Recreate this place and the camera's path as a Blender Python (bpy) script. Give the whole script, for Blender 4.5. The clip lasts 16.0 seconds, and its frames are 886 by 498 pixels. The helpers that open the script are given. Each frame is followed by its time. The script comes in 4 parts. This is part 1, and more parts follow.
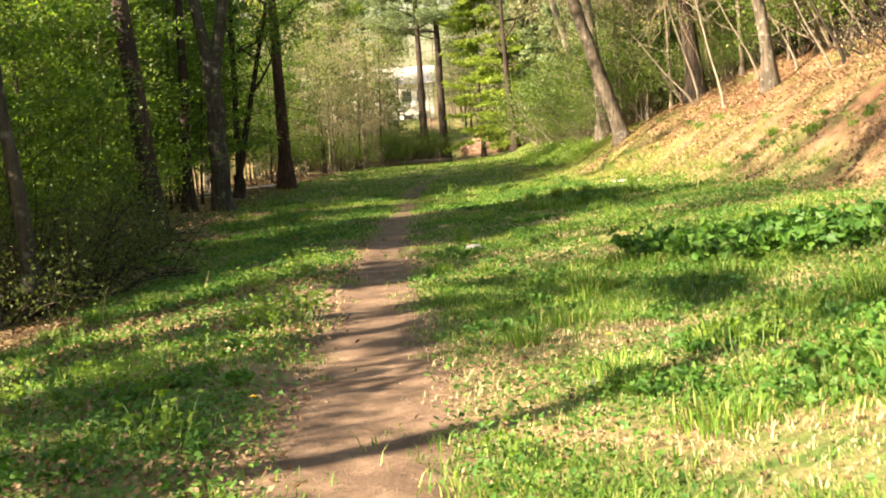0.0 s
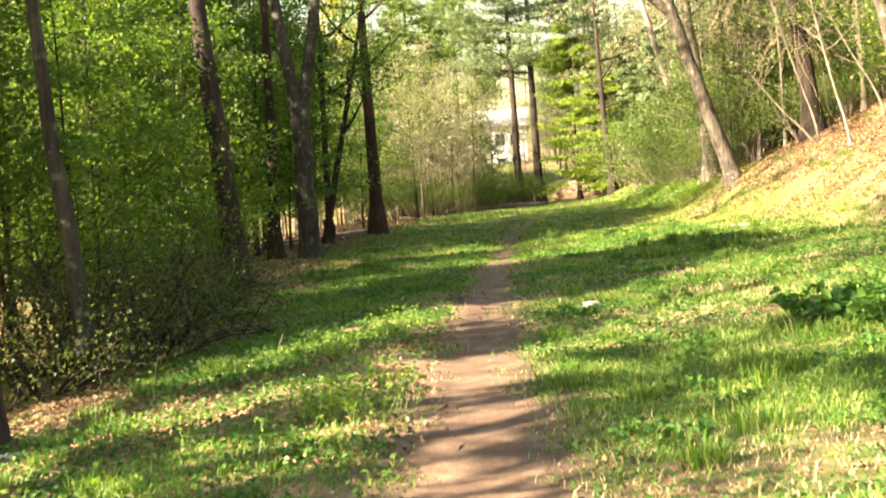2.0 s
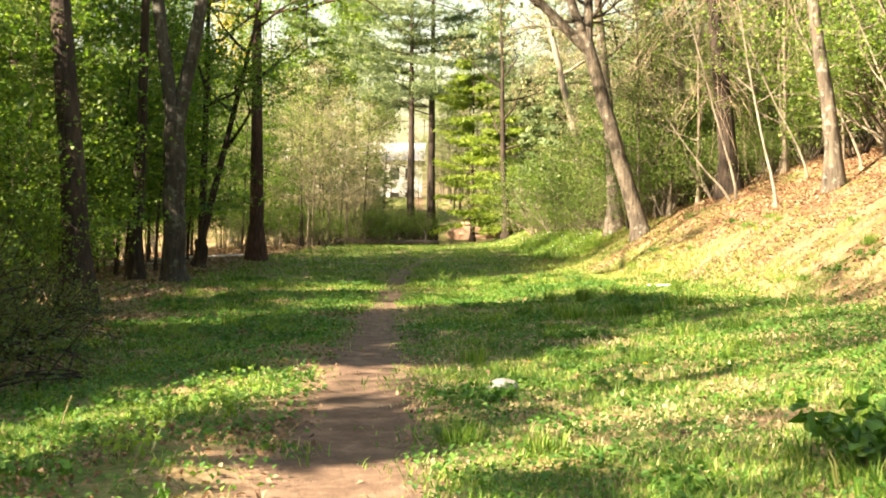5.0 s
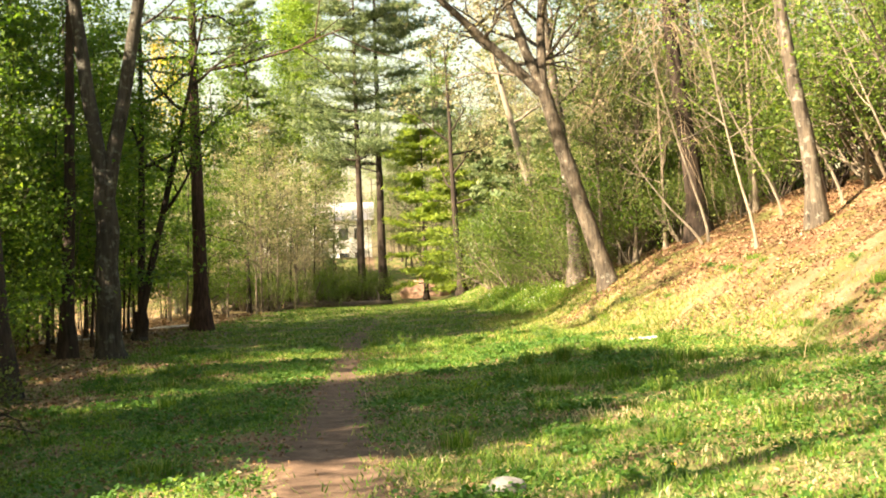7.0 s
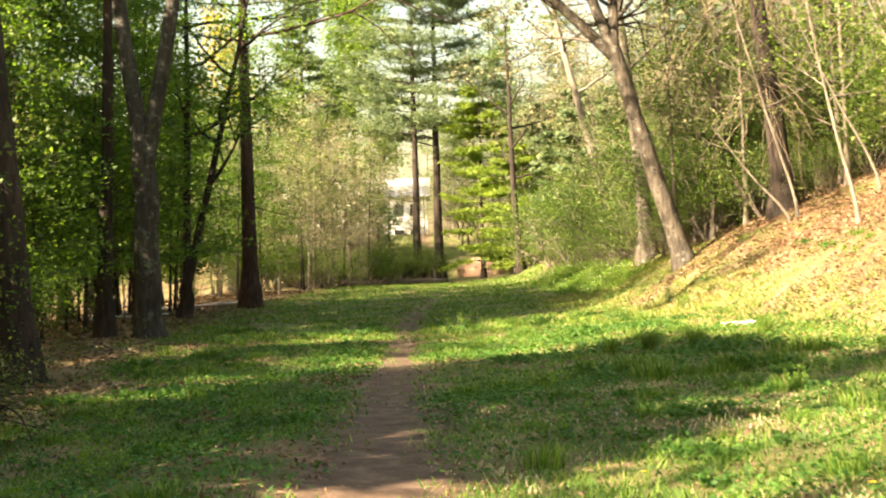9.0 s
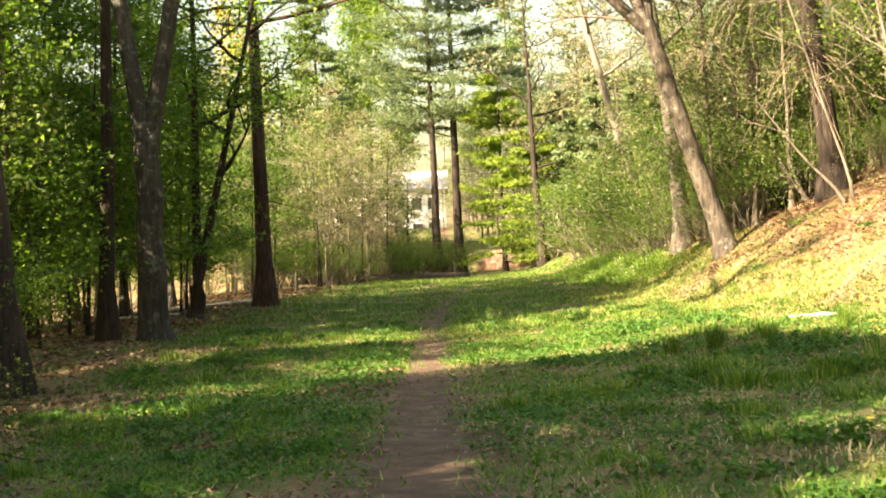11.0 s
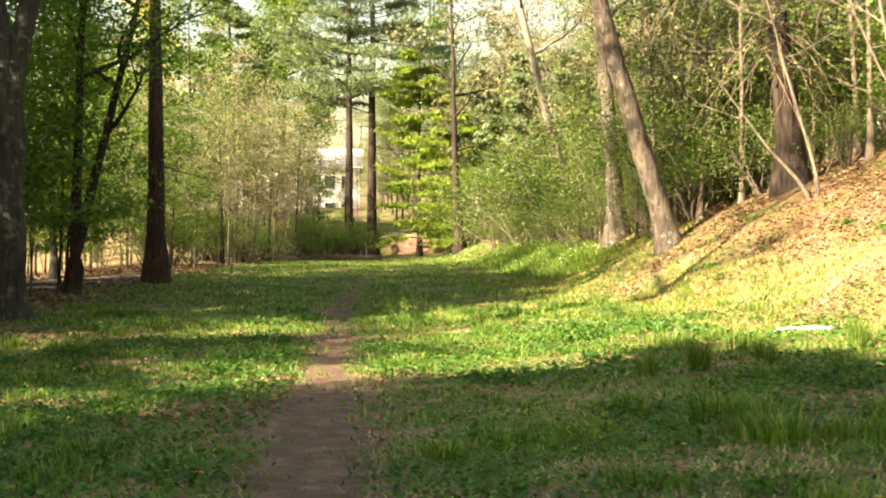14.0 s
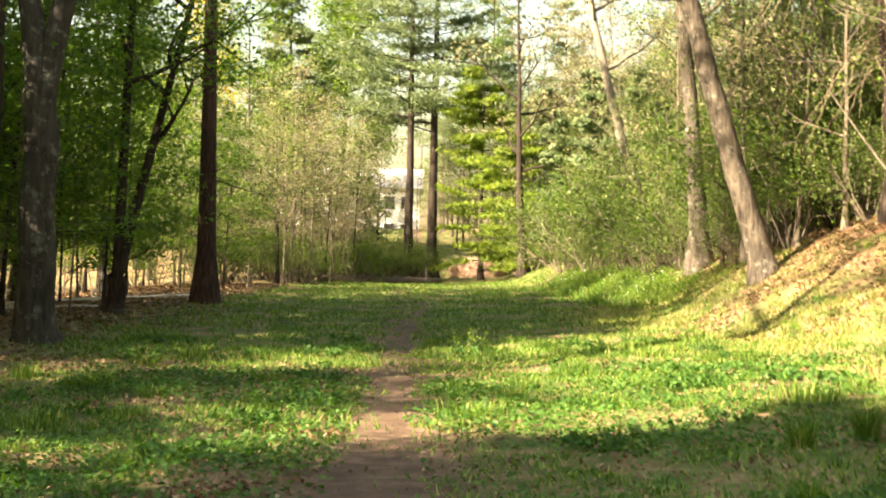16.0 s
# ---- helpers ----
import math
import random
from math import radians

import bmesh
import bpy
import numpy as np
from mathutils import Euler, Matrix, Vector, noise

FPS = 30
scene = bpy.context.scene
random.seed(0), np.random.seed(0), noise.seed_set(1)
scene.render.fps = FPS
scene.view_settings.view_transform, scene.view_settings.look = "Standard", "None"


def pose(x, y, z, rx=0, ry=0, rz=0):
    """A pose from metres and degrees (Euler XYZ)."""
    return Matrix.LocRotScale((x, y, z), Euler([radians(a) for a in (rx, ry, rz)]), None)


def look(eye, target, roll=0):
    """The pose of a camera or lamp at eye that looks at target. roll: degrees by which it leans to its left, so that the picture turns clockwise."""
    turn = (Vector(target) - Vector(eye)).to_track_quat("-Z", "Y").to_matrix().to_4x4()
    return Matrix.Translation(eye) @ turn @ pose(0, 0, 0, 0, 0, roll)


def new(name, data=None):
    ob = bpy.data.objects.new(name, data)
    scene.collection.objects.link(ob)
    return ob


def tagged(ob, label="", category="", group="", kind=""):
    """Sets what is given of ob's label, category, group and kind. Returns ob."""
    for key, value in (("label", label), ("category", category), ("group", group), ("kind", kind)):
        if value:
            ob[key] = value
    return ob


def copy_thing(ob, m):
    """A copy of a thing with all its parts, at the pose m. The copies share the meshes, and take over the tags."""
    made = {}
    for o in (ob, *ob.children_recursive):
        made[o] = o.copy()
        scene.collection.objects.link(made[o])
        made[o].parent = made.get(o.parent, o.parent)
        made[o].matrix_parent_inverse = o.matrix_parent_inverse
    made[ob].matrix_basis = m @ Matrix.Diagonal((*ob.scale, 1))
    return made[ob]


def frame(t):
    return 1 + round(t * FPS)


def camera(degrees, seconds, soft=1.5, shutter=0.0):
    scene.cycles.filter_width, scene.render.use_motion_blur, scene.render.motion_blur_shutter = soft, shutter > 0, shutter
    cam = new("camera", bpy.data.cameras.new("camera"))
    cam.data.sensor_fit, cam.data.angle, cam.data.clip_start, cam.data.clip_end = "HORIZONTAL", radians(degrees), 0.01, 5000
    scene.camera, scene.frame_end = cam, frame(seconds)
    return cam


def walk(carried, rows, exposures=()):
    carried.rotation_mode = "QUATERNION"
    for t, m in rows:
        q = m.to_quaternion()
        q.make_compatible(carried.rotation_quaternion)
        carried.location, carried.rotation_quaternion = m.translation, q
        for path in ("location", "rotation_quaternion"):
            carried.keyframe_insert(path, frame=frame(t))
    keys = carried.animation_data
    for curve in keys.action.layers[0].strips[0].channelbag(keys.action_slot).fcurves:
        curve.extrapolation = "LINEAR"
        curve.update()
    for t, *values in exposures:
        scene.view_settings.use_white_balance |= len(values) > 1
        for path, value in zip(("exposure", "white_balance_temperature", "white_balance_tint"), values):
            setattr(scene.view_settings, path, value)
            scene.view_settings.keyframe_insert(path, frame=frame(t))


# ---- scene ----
# Camera: seconds, x, y, z, yaw, pitch, roll
cam = camera(40.0, 16.0, soft=1.9, shutter=0.35)
PATH = [
    (0.0, 0.09, 0.00, 1.50, 0.42, -4.21, -3.88),
    (0.5, 0.04, 0.68, 1.49, 0.40, -3.91, -0.68),
    (1.0, -0.01, 1.37, 1.45, 2.62, -3.91, -3.49),
    (1.5, -0.08, 2.05, 1.49, 4.75, -4.05, -1.95),
    (2.0, -0.18, 2.72, 1.50, 4.60, -1.85, -4.18),
    (2.5, -0.20, 3.31, 1.50, 4.08, -1.02, -2.99),
    (3.0, -0.27, 3.97, 1.51, 2.90, -0.91, -1.20),
    (3.2, -0.27, 4.26, 1.51, 1.49, -0.42, -2.39),
    (5.3, -0.40, 7.30, 1.50, -0.91, -0.33, 0.84),
    (5.5, -0.44, 7.52, 1.53, 0.76, -0.27, -1.51),
    (6.0, -0.43, 8.20, 1.50, 0.61, 0.72, -3.15),
    (6.5, -0.48, 8.91, 1.52, -0.66, 2.40, -1.00),
    (7.0, -0.51, 9.69, 1.52, -3.16, 2.35, -2.06),
    (7.5, -0.48, 10.47, 1.53, -2.76, 1.76, -0.60),
    (8.0, -0.54, 11.19, 1.53, -4.33, 1.71, -1.24),
    (8.5, -0.56, 11.93, 1.50, -4.34, 0.76, -3.27),
    (9.0, -0.60, 12.61, 1.51, -0.54, 1.41, -1.57),
    (9.5, -0.61, 13.35, 1.49, 0.23, 1.52, -0.98),
    (9.7, -0.64, 13.63, 1.50, 0.72, 1.12, -2.26),
    (11.8, -0.92, 16.30, 1.48, -0.39, 1.35, -2.56),
    (12.0, -0.93, 16.64, 1.44, -2.01, 1.40, -3.39),
    (12.5, -0.90, 17.45, 1.45, -4.10, 0.75, -0.02),
    (13.0, -0.90, 18.12, 1.48, -5.74, 0.59, -0.21),
    (13.5, -0.84, 18.82, 1.51, -4.53, 0.26, 0.77),
    (14.0, -0.84, 19.49, 1.51, -3.86, 0.34, 0.16),
    (14.5, -0.82, 20.22, 1.48, -3.34, 0.64, -2.13),
    (15.0, -0.90, 20.96, 1.50, -2.44, 0.98, 0.17),
    (15.5, -0.94, 21.63, 1.51, -1.73, 0.50, -1.73),
    (16.0, -0.97, 22.48, 1.55, -1.14, 1.39, 1.32),
]


def aim(yaw, pitch):
    return Vector((-math.sin(radians(yaw)) * math.cos(radians(pitch)),
                   math.cos(radians(yaw)) * math.cos(radians(pitch)), math.sin(radians(pitch))))


walk(cam, [(t, look((x, y, z), Vector((x, y, z)) + 10 * aim(yaw, pitch), roll))
           for t, x, y, z, yaw, pitch, roll in PATH], exposures=[(0.0, 2.66, 6200, 17), (1.0, 2.84, 6150, 17), (2.0, 3.16, 6150, 17), (3.2, 3.12, 6150, 17), (5.5, 2.94, 6250, 17), (7.0, 2.80, 6400, 17), (8.0, 2.76, 6350, 17), (9.5, 2.96, 6350, 17), (12.5, 2.90, 6350, 17), (13.5, 2.80, 6350, 17), (14.5, 2.90, 6350, 17), (16.0, 2.92, 6350, 17)])

# World, sun
SUN_FROM = Vector((-1.0, -0.62, 0.0)).normalized()
SUN_ELEV = radians(33)
world = bpy.data.worlds.new("sky")
scene.world = world
world.use_nodes = True
wn = world.node_tree.nodes
sky = wn.new("ShaderNodeTexSky")
sky.sky_type = "NISHITA"
sky.sun_disc = False
sky.sun_elevation = SUN_ELEV
sky.sun_rotation = math.atan2(SUN_FROM.x, SUN_FROM.y)
sky.air_density, sky.dust_density, sky.ozone_density = 2.2, 2.5, 0.2
world.node_tree.links.new(sky.outputs[0], wn["Background"].inputs[0])
wn["Background"].inputs[1].default_value = 0.041
sun = new("sun", bpy.data.lights.new("sun", "SUN"))
sun.data.energy, sun.data.angle, sun.data.color = 5.0, radians(0.6), (1.0, 0.84, 0.58)
sun_way = SUN_FROM * math.cos(SUN_ELEV) + Vector((0, 0, math.sin(SUN_ELEV)))
sun.matrix_world = look(sun_way * 100, (0, 0, 0))

rng = np.random.default_rng(7)


# ---------------------------------------------------------------- terrain
def smooth(v):
    v = np.clip(v, 0, 1)
    return v * v * (3 - 2 * v)


def path_x(y):
    """Centre line of the foot path."""
    return np.interp(y, [-20, 0, 6, 15, 30, 40, 50, 60, 75, 95, 130],
                     [0.2, -0.1, -0.45, -0.85, -1.25, -1.3, -1.35, -1.2, -0.2, 1.5, 3.5])


def bank_foot(y):
    return np.interp(y, [-40, 0, 30, 50, 75, 110, 140], [8.6, 7.6, 6.3, 5.2, 5.6, 4.6, 6.5])


def wave(x, y, s, k):
    return np.sin(x * s + 1.3 * k + 0.7 * np.sin(y * s * 0.8 + k)) * np.cos(y * s * 0.9 - 2.1 * k + 0.6 * np.sin(x * s * 1.1))


def height(x, y):
    x, y = np.asarray(x, float), np.asarray(y, float)
    base = 0.02 * np.logaddexp(0, (y - 46) / 4) * 4
    base = np.minimum(base, 2.6) + 4.6 * smooth((y - 122) / 28)
    left = np.clip(-x - 1.8, 0, 9)
    base = base - 0.13 * left * (1 - smooth((y - 22) / 26)) * smooth((left + 0.6) / 3)
    base = base - 1.2 * smooth((-x - 11) / 18) * (1 - smooth((y - 115) / 30))
    foot = bank_foot(y)
    right = np.clip(x - 0.4, 0, None)
    base = base + 0.085 * np.minimum(right, 5.5) * smooth((right + 0.3) / 2) * (1 - 0.4 * smooth((y - 50) / 30))
    up = np.clip(x - foot, 0, None)
    rise = np.where(up < 1.2, 0.6 * up * up / 2.4, 0.6 * (up - 0.6)) * (1.06 + 0.5 * (1 - smooth((y - 20) / 22)))
    rise = 10.0 * (1 - np.exp(-rise / 10.0)) * (1 - 0.45 * smooth((y - 85) / 40))
    # worn ledges and gullies across the bank
    ledge = wave(x * 0.5 + y * 0.35, x - y * 0.4, 1.0, 6)
    rise = rise + 0.16 * np.tanh(4 * ledge) * smooth((up - 1.5) / 2) * (1 - smooth((y - 46) / 10))
    near = np.exp(-((x - path_x(y)) / 0.7) ** 2)
    lumps = 0.045 * wave(x, y, 0.9, 1) + 0.025 * wave(x, y, 2.3, 2) + 0.015 * wave(x, y, 4.7, 3)
    return base + rise + lumps * (1 - 0.75 * near) - 0.035 * near


def clump(x, y, s, k):
    """Uneven patches from 0 to 1."""
    return np.clip(0.5 + 0.33 * wave(x, y, s, k) + 0.24 * wave(y + 3, x - 5, s * 2.1, k + 2) + 0.16 * wave(x - 7, y, s * 4.3, k + 5), 0, 1)


# ---------------------------------------------------------------- materials
def material(name):
    m = bpy.data.materials.new(name)
    m.use_nodes = True
    return m, m.node_tree.nodes, m.node_tree.links, m.node_tree.nodes["Principled BSDF"]


def noise_tex(n, l, scale, detail=4.0, rough=0.6, coord="Position", stretch=None):
    geo = n.new("ShaderNodeNewGeometry") if coord == "Position" else n.new("ShaderNodeTexCoord")
    out = geo.outputs[coord]
    if stretch:
        mp = n.new("ShaderNodeMapping")
        mp.inputs["Scale"].default_value = stretch
        l.new(out, mp.inputs[0])
        out = mp.outputs[0]
    t = n.new("ShaderNodeTexNoise")
    t.inputs["Scale"].default_value, t.inputs["Detail"].default_value, t.inputs["Roughness"].default_value = scale, detail, rough
    l.new(out, t.inputs["Vector"])
    return t.outputs["Fac"]


def ramp(n, l, fac, stops):
    r = n.new("ShaderNodeValToRGB")
    e = r.color_ramp.elements
    while len(e) < len(stops):
        e.new(0.5)
    for k, (p, c) in enumerate(stops):
        e[k].position, e[k].color = p, (*c, 1)
    l.new(fac, r.inputs[0])
    return r.outputs[0]


def mix(n, l, fac, a, b, kind="MIX"):
    m = n.new("ShaderNodeMix")
    m.data_type, m.blend_type = "RGBA", kind
    if isinstance(fac, float):
        m.inputs[0].default_value = fac
    else:
        l.new(fac, m.inputs[0])
    l.new(a, m.inputs[6])
    l.new(b, m.inputs[7])
    return m.outputs[2]


def bump(n, l, bsdf, fac, strength, dist):
    b = n.new("ShaderNodeBump")
    b.inputs["Strength"].default_value, b.inputs["Distance"].default_value = strength, dist
    l.new(fac, b.inputs["Height"])
    l.new(b.outputs[0], bsdf.inputs["Normal"])


def leaf_material(name, stops, trans, through_colour=1.25, rough=0.55):
    """Thin leaves: a gloss face and light that shines through; each leaf has its own tint."""
    m, n, l, p = material(name)
    geo = n.new("ShaderNodeNewGeometry")
    col = ramp(n, l, geo.outputs["Random Per Island"], stops)
    patch = ramp(n, l, noise_tex(n, l, 0.7, 2.0), [(0.3, (0.72, 0.74, 0.7)), (0.7, (1.15, 1.1, 1.0))])
    col = mix(n, l, 1.0, col, patch, "MULTIPLY")
    l.new(col, p.inputs["Base Color"])
    p.inputs["Roughness"].default_value = rough
    p.inputs["Specular IOR Level"].default_value = 0.3
    t = n.new("ShaderNodeBsdfTranslucent")
    hue = n.new("ShaderNodeHueSaturation")
    hue.inputs["Value"].default_value, hue.inputs["Saturation"].default_value = through_colour, 1.1
    l.new(col, hue.inputs["Color"])
    l.new(hue.outputs[0], t.inputs[0])
    s = n.new("ShaderNodeMixShader")
    s.inputs[0].default_value = trans
    l.new(p.outputs[0], s.inputs[1])
    l.new(t.outputs[0], s.inputs[2])
    l.new(s.outputs[0], n["Material Output"].inputs[0])
    return m


def bark_material(name, dark, light, scale=1.0, lichen=None):
    m, n, l, p = material(name)
    ridge = noise_tex(n, l, 9.0 * scale, 5.0, 0.65, "Object", (1, 1, 0.16))
    col = ramp(n, l, ridge, [(0.32, dark), (0.68, light)])
    big = ramp(n, l, noise_tex(n, l, 1.1, 3.0), [(0.35, (0.65, 0.64, 0.62)), (0.7, (1.15, 1.12, 1.05))])
    col = mix(n, l, 1.0, col, big, "MULTIPLY")
    if lichen:
        spots = ramp(n, l, noise_tex(n, l, 4.0, 4.0, 0.7), [(0.55, (0, 0, 0)), (0.68, (1, 1, 1))])
        rgb = n.new("ShaderNodeRGB")
        rgb.outputs[0].default_value = (*lichen, 1)
        col = mix(n, l, spots, col, rgb.outputs[0])
    l.new(col, p.inputs["Base Color"])
    p.inputs["Roughness"].default_value = 0.9
    p.inputs["Specular IOR Level"].default_value = 0.2
    bump(n, l, p, ridge, 1.0, 0.05)
    return m


def ground_material():
    m, n, l, p = material("meadow_ground")
    litter = ramp(n, l, noise_tex(n, l, 22.0, 5.0, 0.75), [(0.3, (0.08, 0.046, 0.025)), (0.5, (0.25, 0.155, 0.08)), (0.72, (0.48, 0.36, 0.235))])
    russet = ramp(n, l, noise_tex(n, l, 18.0, 5.0, 0.75), [(0.3, (0.055, 0.026, 0.014)), (0.5, (0.165, 0.085, 0.045)), (0.72, (0.33, 0.19, 0.105))])
    turf = ramp(n, l, noise_tex(n, l, 14.0, 5.0, 0.7), [(0.3, (0.04, 0.075, 0.014)), (0.55, (0.10, 0.165, 0.03)), (0.75, (0.22, 0.28, 0.07))])
    where = ramp(n, l, noise_tex(n, l, 0.9, 7.0, 0.75), [(0.43, (0, 0, 0)), (0.62, (1, 1, 1))])
    geo = n.new("ShaderNodeNewGeometry")
    xyz = n.new("ShaderNodeSeparateXYZ")
    l.new(geo.outputs["Position"], xyz.inputs[0])
    # leaf litter on the bank and under the wood, turf in the clearing
    bank = n.new("ShaderNodeMapRange")
    bank.inputs[1].default_value, bank.inputs[2].default_value = 5.0, 8.5
    l.new(xyz.outputs[0], bank.inputs[0])
    # older russet leaves lie on the upper bank
    upper = n.new("ShaderNodeMapRange")
    upper.inputs[1].default_value, upper.inputs[2].default_value = 7.0, 9.4
    l.new(xyz.outputs[0], upper.inputs[0])
    patchy = ramp(n, l, noise_tex(n, l, 0.6, 5.0, 0.7), [(0.3, (0.25, 0.25, 0.25)), (0.55, (1, 1, 1))])
    worn = n.new("ShaderNodeMath")
    worn.operation = "MULTIPLY"
    l.new(upper.outputs[0], worn.inputs[0])
    l.new(patchy, worn.inputs[1])
    litter = mix(n, l, worn.outputs[0], litter, russet)
    green = n.new("ShaderNodeMapRange")
    green.inputs[1].default_value, green.inputs[2].default_value = 66.0, 48.0
    l.new(xyz.outputs[1], green.inputs[0])
    slope = n.new("ShaderNodeMath")
    slope.operation = "MULTIPLY"
    l.new(bank.outputs[0], slope.inputs[0])
    l.new(green.outputs[0], slope.inputs[1])
    wood = n.new("ShaderNodeMapRange")
    wood.inputs[1].default_value, wood.inputs[2].default_value = -4.5, -8.5
    l.new(xyz.outputs[0], wood.inputs[0])
    add = n.new("ShaderNodeMath")
    add.operation = "ADD"
    l.new(slope.outputs[0], add.inputs[0])
    l.new(wood.outputs[0], add.inputs[1])
    more = n.new("ShaderNodeMath")
    more.operation, more.use_clamp = "MULTIPLY_ADD", True
    more.inputs[1].default_value = 0.42
    l.new(add.outputs[0], more.inputs[0])
    l.new(where, more.inputs[2])
    col = mix(n, l, more.outputs[0], turf, litter)
    # bare worn earth that thins out on both sides of the path
    ways = []
    for y0, y1, dx in ((0.0, 15.0, -0.75), (15.0, 40.0, -0.45)):
        r = n.new("ShaderNodeMapRange")
        r.inputs[1].default_value, r.inputs[2].default_value, r.inputs[3].default_value, r.inputs[4].default_value = y0, y1, 0.0, dx
        l.new(xyz.outputs[1], r.inputs[0])
        ways.append(r.outputs[0])

    def sums(op, a, b):
        q = n.new("ShaderNodeMath")
        q.operation = op
        for k, v in enumerate((a, b)):
            if isinstance(v, float):
                q.inputs[k].default_value = v
            else:
                l.new(v, q.inputs[k])
        return q.outputs[0]

    line = sums("ADD", sums("ADD", ways[0], ways[1]), -0.2)
    gap = sums("ABSOLUTE", sums("SUBTRACT", xyz.outputs[0], line), 0.0)
    gap = sums("ADD", gap, sums("MULTIPLY", noise_tex(n, l, 1.6, 6.0, 0.75), -0.9))
    bare = n.new("ShaderNodeMapRange")
    bare.inputs[1].default_value, bare.inputs[2].default_value = 0.55, 0.1
    l.new(gap, bare.inputs[0])
    earth = ramp(n, l, noise_tex(n, l, 9.0, 6.0, 0.75), [(0.3, (0.085, 0.055, 0.034)), (0.5, (0.17, 0.112, 0.07)), (0.72, (0.30, 0.21, 0.135))])
    col = mix(n, l, bare.outputs[0], col, earth)
    blotch = ramp(n, l, noise_tex(n, l, 0.45, 4.0, 0.7), [(0.32, (0.55, 0.52, 0.48)), (0.5, (0.9, 0.88, 0.85)), (0.68, (1.12, 1.1, 1.05))])
    col = mix(n, l, 1.0, col, blotch, "MULTIPLY")
    l.new(col, p.inputs["Base Color"])
    p.inputs["Roughness"].default_value = 0.95
    p.inputs["Specular IOR Level"].default_value = 0.15
    bump(n, l, p, noise_tex(n, l, 30.0, 4.0, 0.7), 0.8, 0.03)
    return m


def path_material():
    m, n, l, p = material("trodden_earth")
    col = ramp(n, l, noise_tex(n, l, 3.0, 6.0, 0.7), [(0.3, (0.076, 0.05, 0.032)), (0.5, (0.136, 0.09, 0.058)), (0.7, (0.235, 0.16, 0.105))])
    fine = ramp(n, l, noise_tex(n, l, 70.0, 3.0, 0.7), [(0.35, (0.7, 0.68, 0.66)), (0.65, (1.15, 1.12, 1.1))])
    l.new(mix(n, l, 1.0, col, fine, "MULTIPLY"), p.inputs["Base Color"])
    p.inputs["Roughness"].default_value = 0.95
    p.inputs["Specular IOR Level"].default_value = 0.15
    bump(n, l, p, noise_tex(n, l, 25.0, 5.0, 0.7), 0.7, 0.025)
    return m


def plain_material(name, a, b, scale, rough=0.8, relief=0.4):
    m, n, l, p = material(name)
    f = noise_tex(n, l, scale, 5.0, 0.65)
    l.new(ramp(n, l, f, [(0.3, a), (0.7, b)]), p.inputs["Base Color"])
    p.inputs["Roughness"].default_value = rough
    bump(n, l, p, f, relief, 0.02)
    return m


GROUND = ground_material()
EARTH = path_material()
BARK_GREY = bark_material("grey_bark", (0.022, 0.02, 0.0155), (0.074, 0.066, 0.053), 1.0, (0.12, 0.12, 0.095))
BARK_DARK = bark_material("dark_bark", (0.016, 0.0125, 0.0095), (0.068, 0.05, 0.037))
BARK_PINE = bark_material("pine_bark", (0.022, 0.014, 0.011), (0.10, 0.056, 0.04), 1.3)
# lichened grey bark once more, with the bank trees' sunlit tone in its colour
BARK_LIT = bark_material("sunlit_lichen_grey_bark", (0.028, 0.023, 0.017), (0.15, 0.122, 0.09), 1.0, (0.21, 0.195, 0.15))
BARK_PALE = bark_material("pale_bark", (0.14, 0.115, 0.085), (0.33, 0.285, 0.22), 0.8)
TWIG = bark_material("twig_bark", (0.085, 0.068, 0.048), (0.23, 0.19, 0.14))
LEAF_FRESH = leaf_material("fresh_leaves", [(0.0, (0.05, 0.10, 0.014)), (0.5, (0.09, 0.155, 0.022)), (1.0, (0.17, 0.24, 0.036))], 0.55, 1.55)
LEAF_OLIVE = leaf_material("young_olive_leaves", [(0.0, (0.055, 0.095, 0.018)), (0.5, (0.105, 0.15, 0.032)), (1.0, (0.22, 0.255, 0.07))], 0.45)
LEAF_LIME = leaf_material("lime_leaves", [(0.0, (0.12, 0.22, 0.025)), (1.0, (0.24, 0.34, 0.05))], 0.5)
LEAF_POPLAR = leaf_material("bright_poplar_leaves", [(0.0, (0.15, 0.25, 0.035)), (1.0, (0.28, 0.37, 0.07))], 0.5)
DRYGRASS = leaf_material("yellow_grass", [(0.0, (0.16, 0.22, 0.035)), (0.5, (0.30, 0.30, 0.07)), (1.0, (0.50, 0.42, 0.22))], 0.4)
VINE = bark_material("dry_vine", (0.14, 0.105, 0.07), (0.34, 0.265, 0.18))
LEAF_BUD = leaf_material("buds_and_catkins", [(0.0, (0.18, 0.175, 0.085)), (1.0, (0.36, 0.335, 0.18))], 0.4)
LEAF_GOLD = leaf_material("golden_leaves", [(0.0, (0.34, 0.27, 0.03)), (1.0, (0.48, 0.42, 0.07))], 0.45)
NEEDLES = leaf_material("pine_needles", [(0.0, (0.09, 0.135, 0.06)), (0.5, (0.155, 0.21, 0.095)), (1.0, (0.25, 0.30, 0.14))], 0.4, 1.1)
HEMLOCK = leaf_material("hemlock_needles", [(0.0, (0.12, 0.20, 0.025)), (1.0, (0.30, 0.37, 0.05))], 0.48)
LEAF_HERB = leaf_material("herb_leaves", [(0.0, (0.04, 0.11, 0.016)), (0.6, (0.075, 0.17, 0.022)), (1.0, (0.14, 0.24, 0.04))], 0.4)
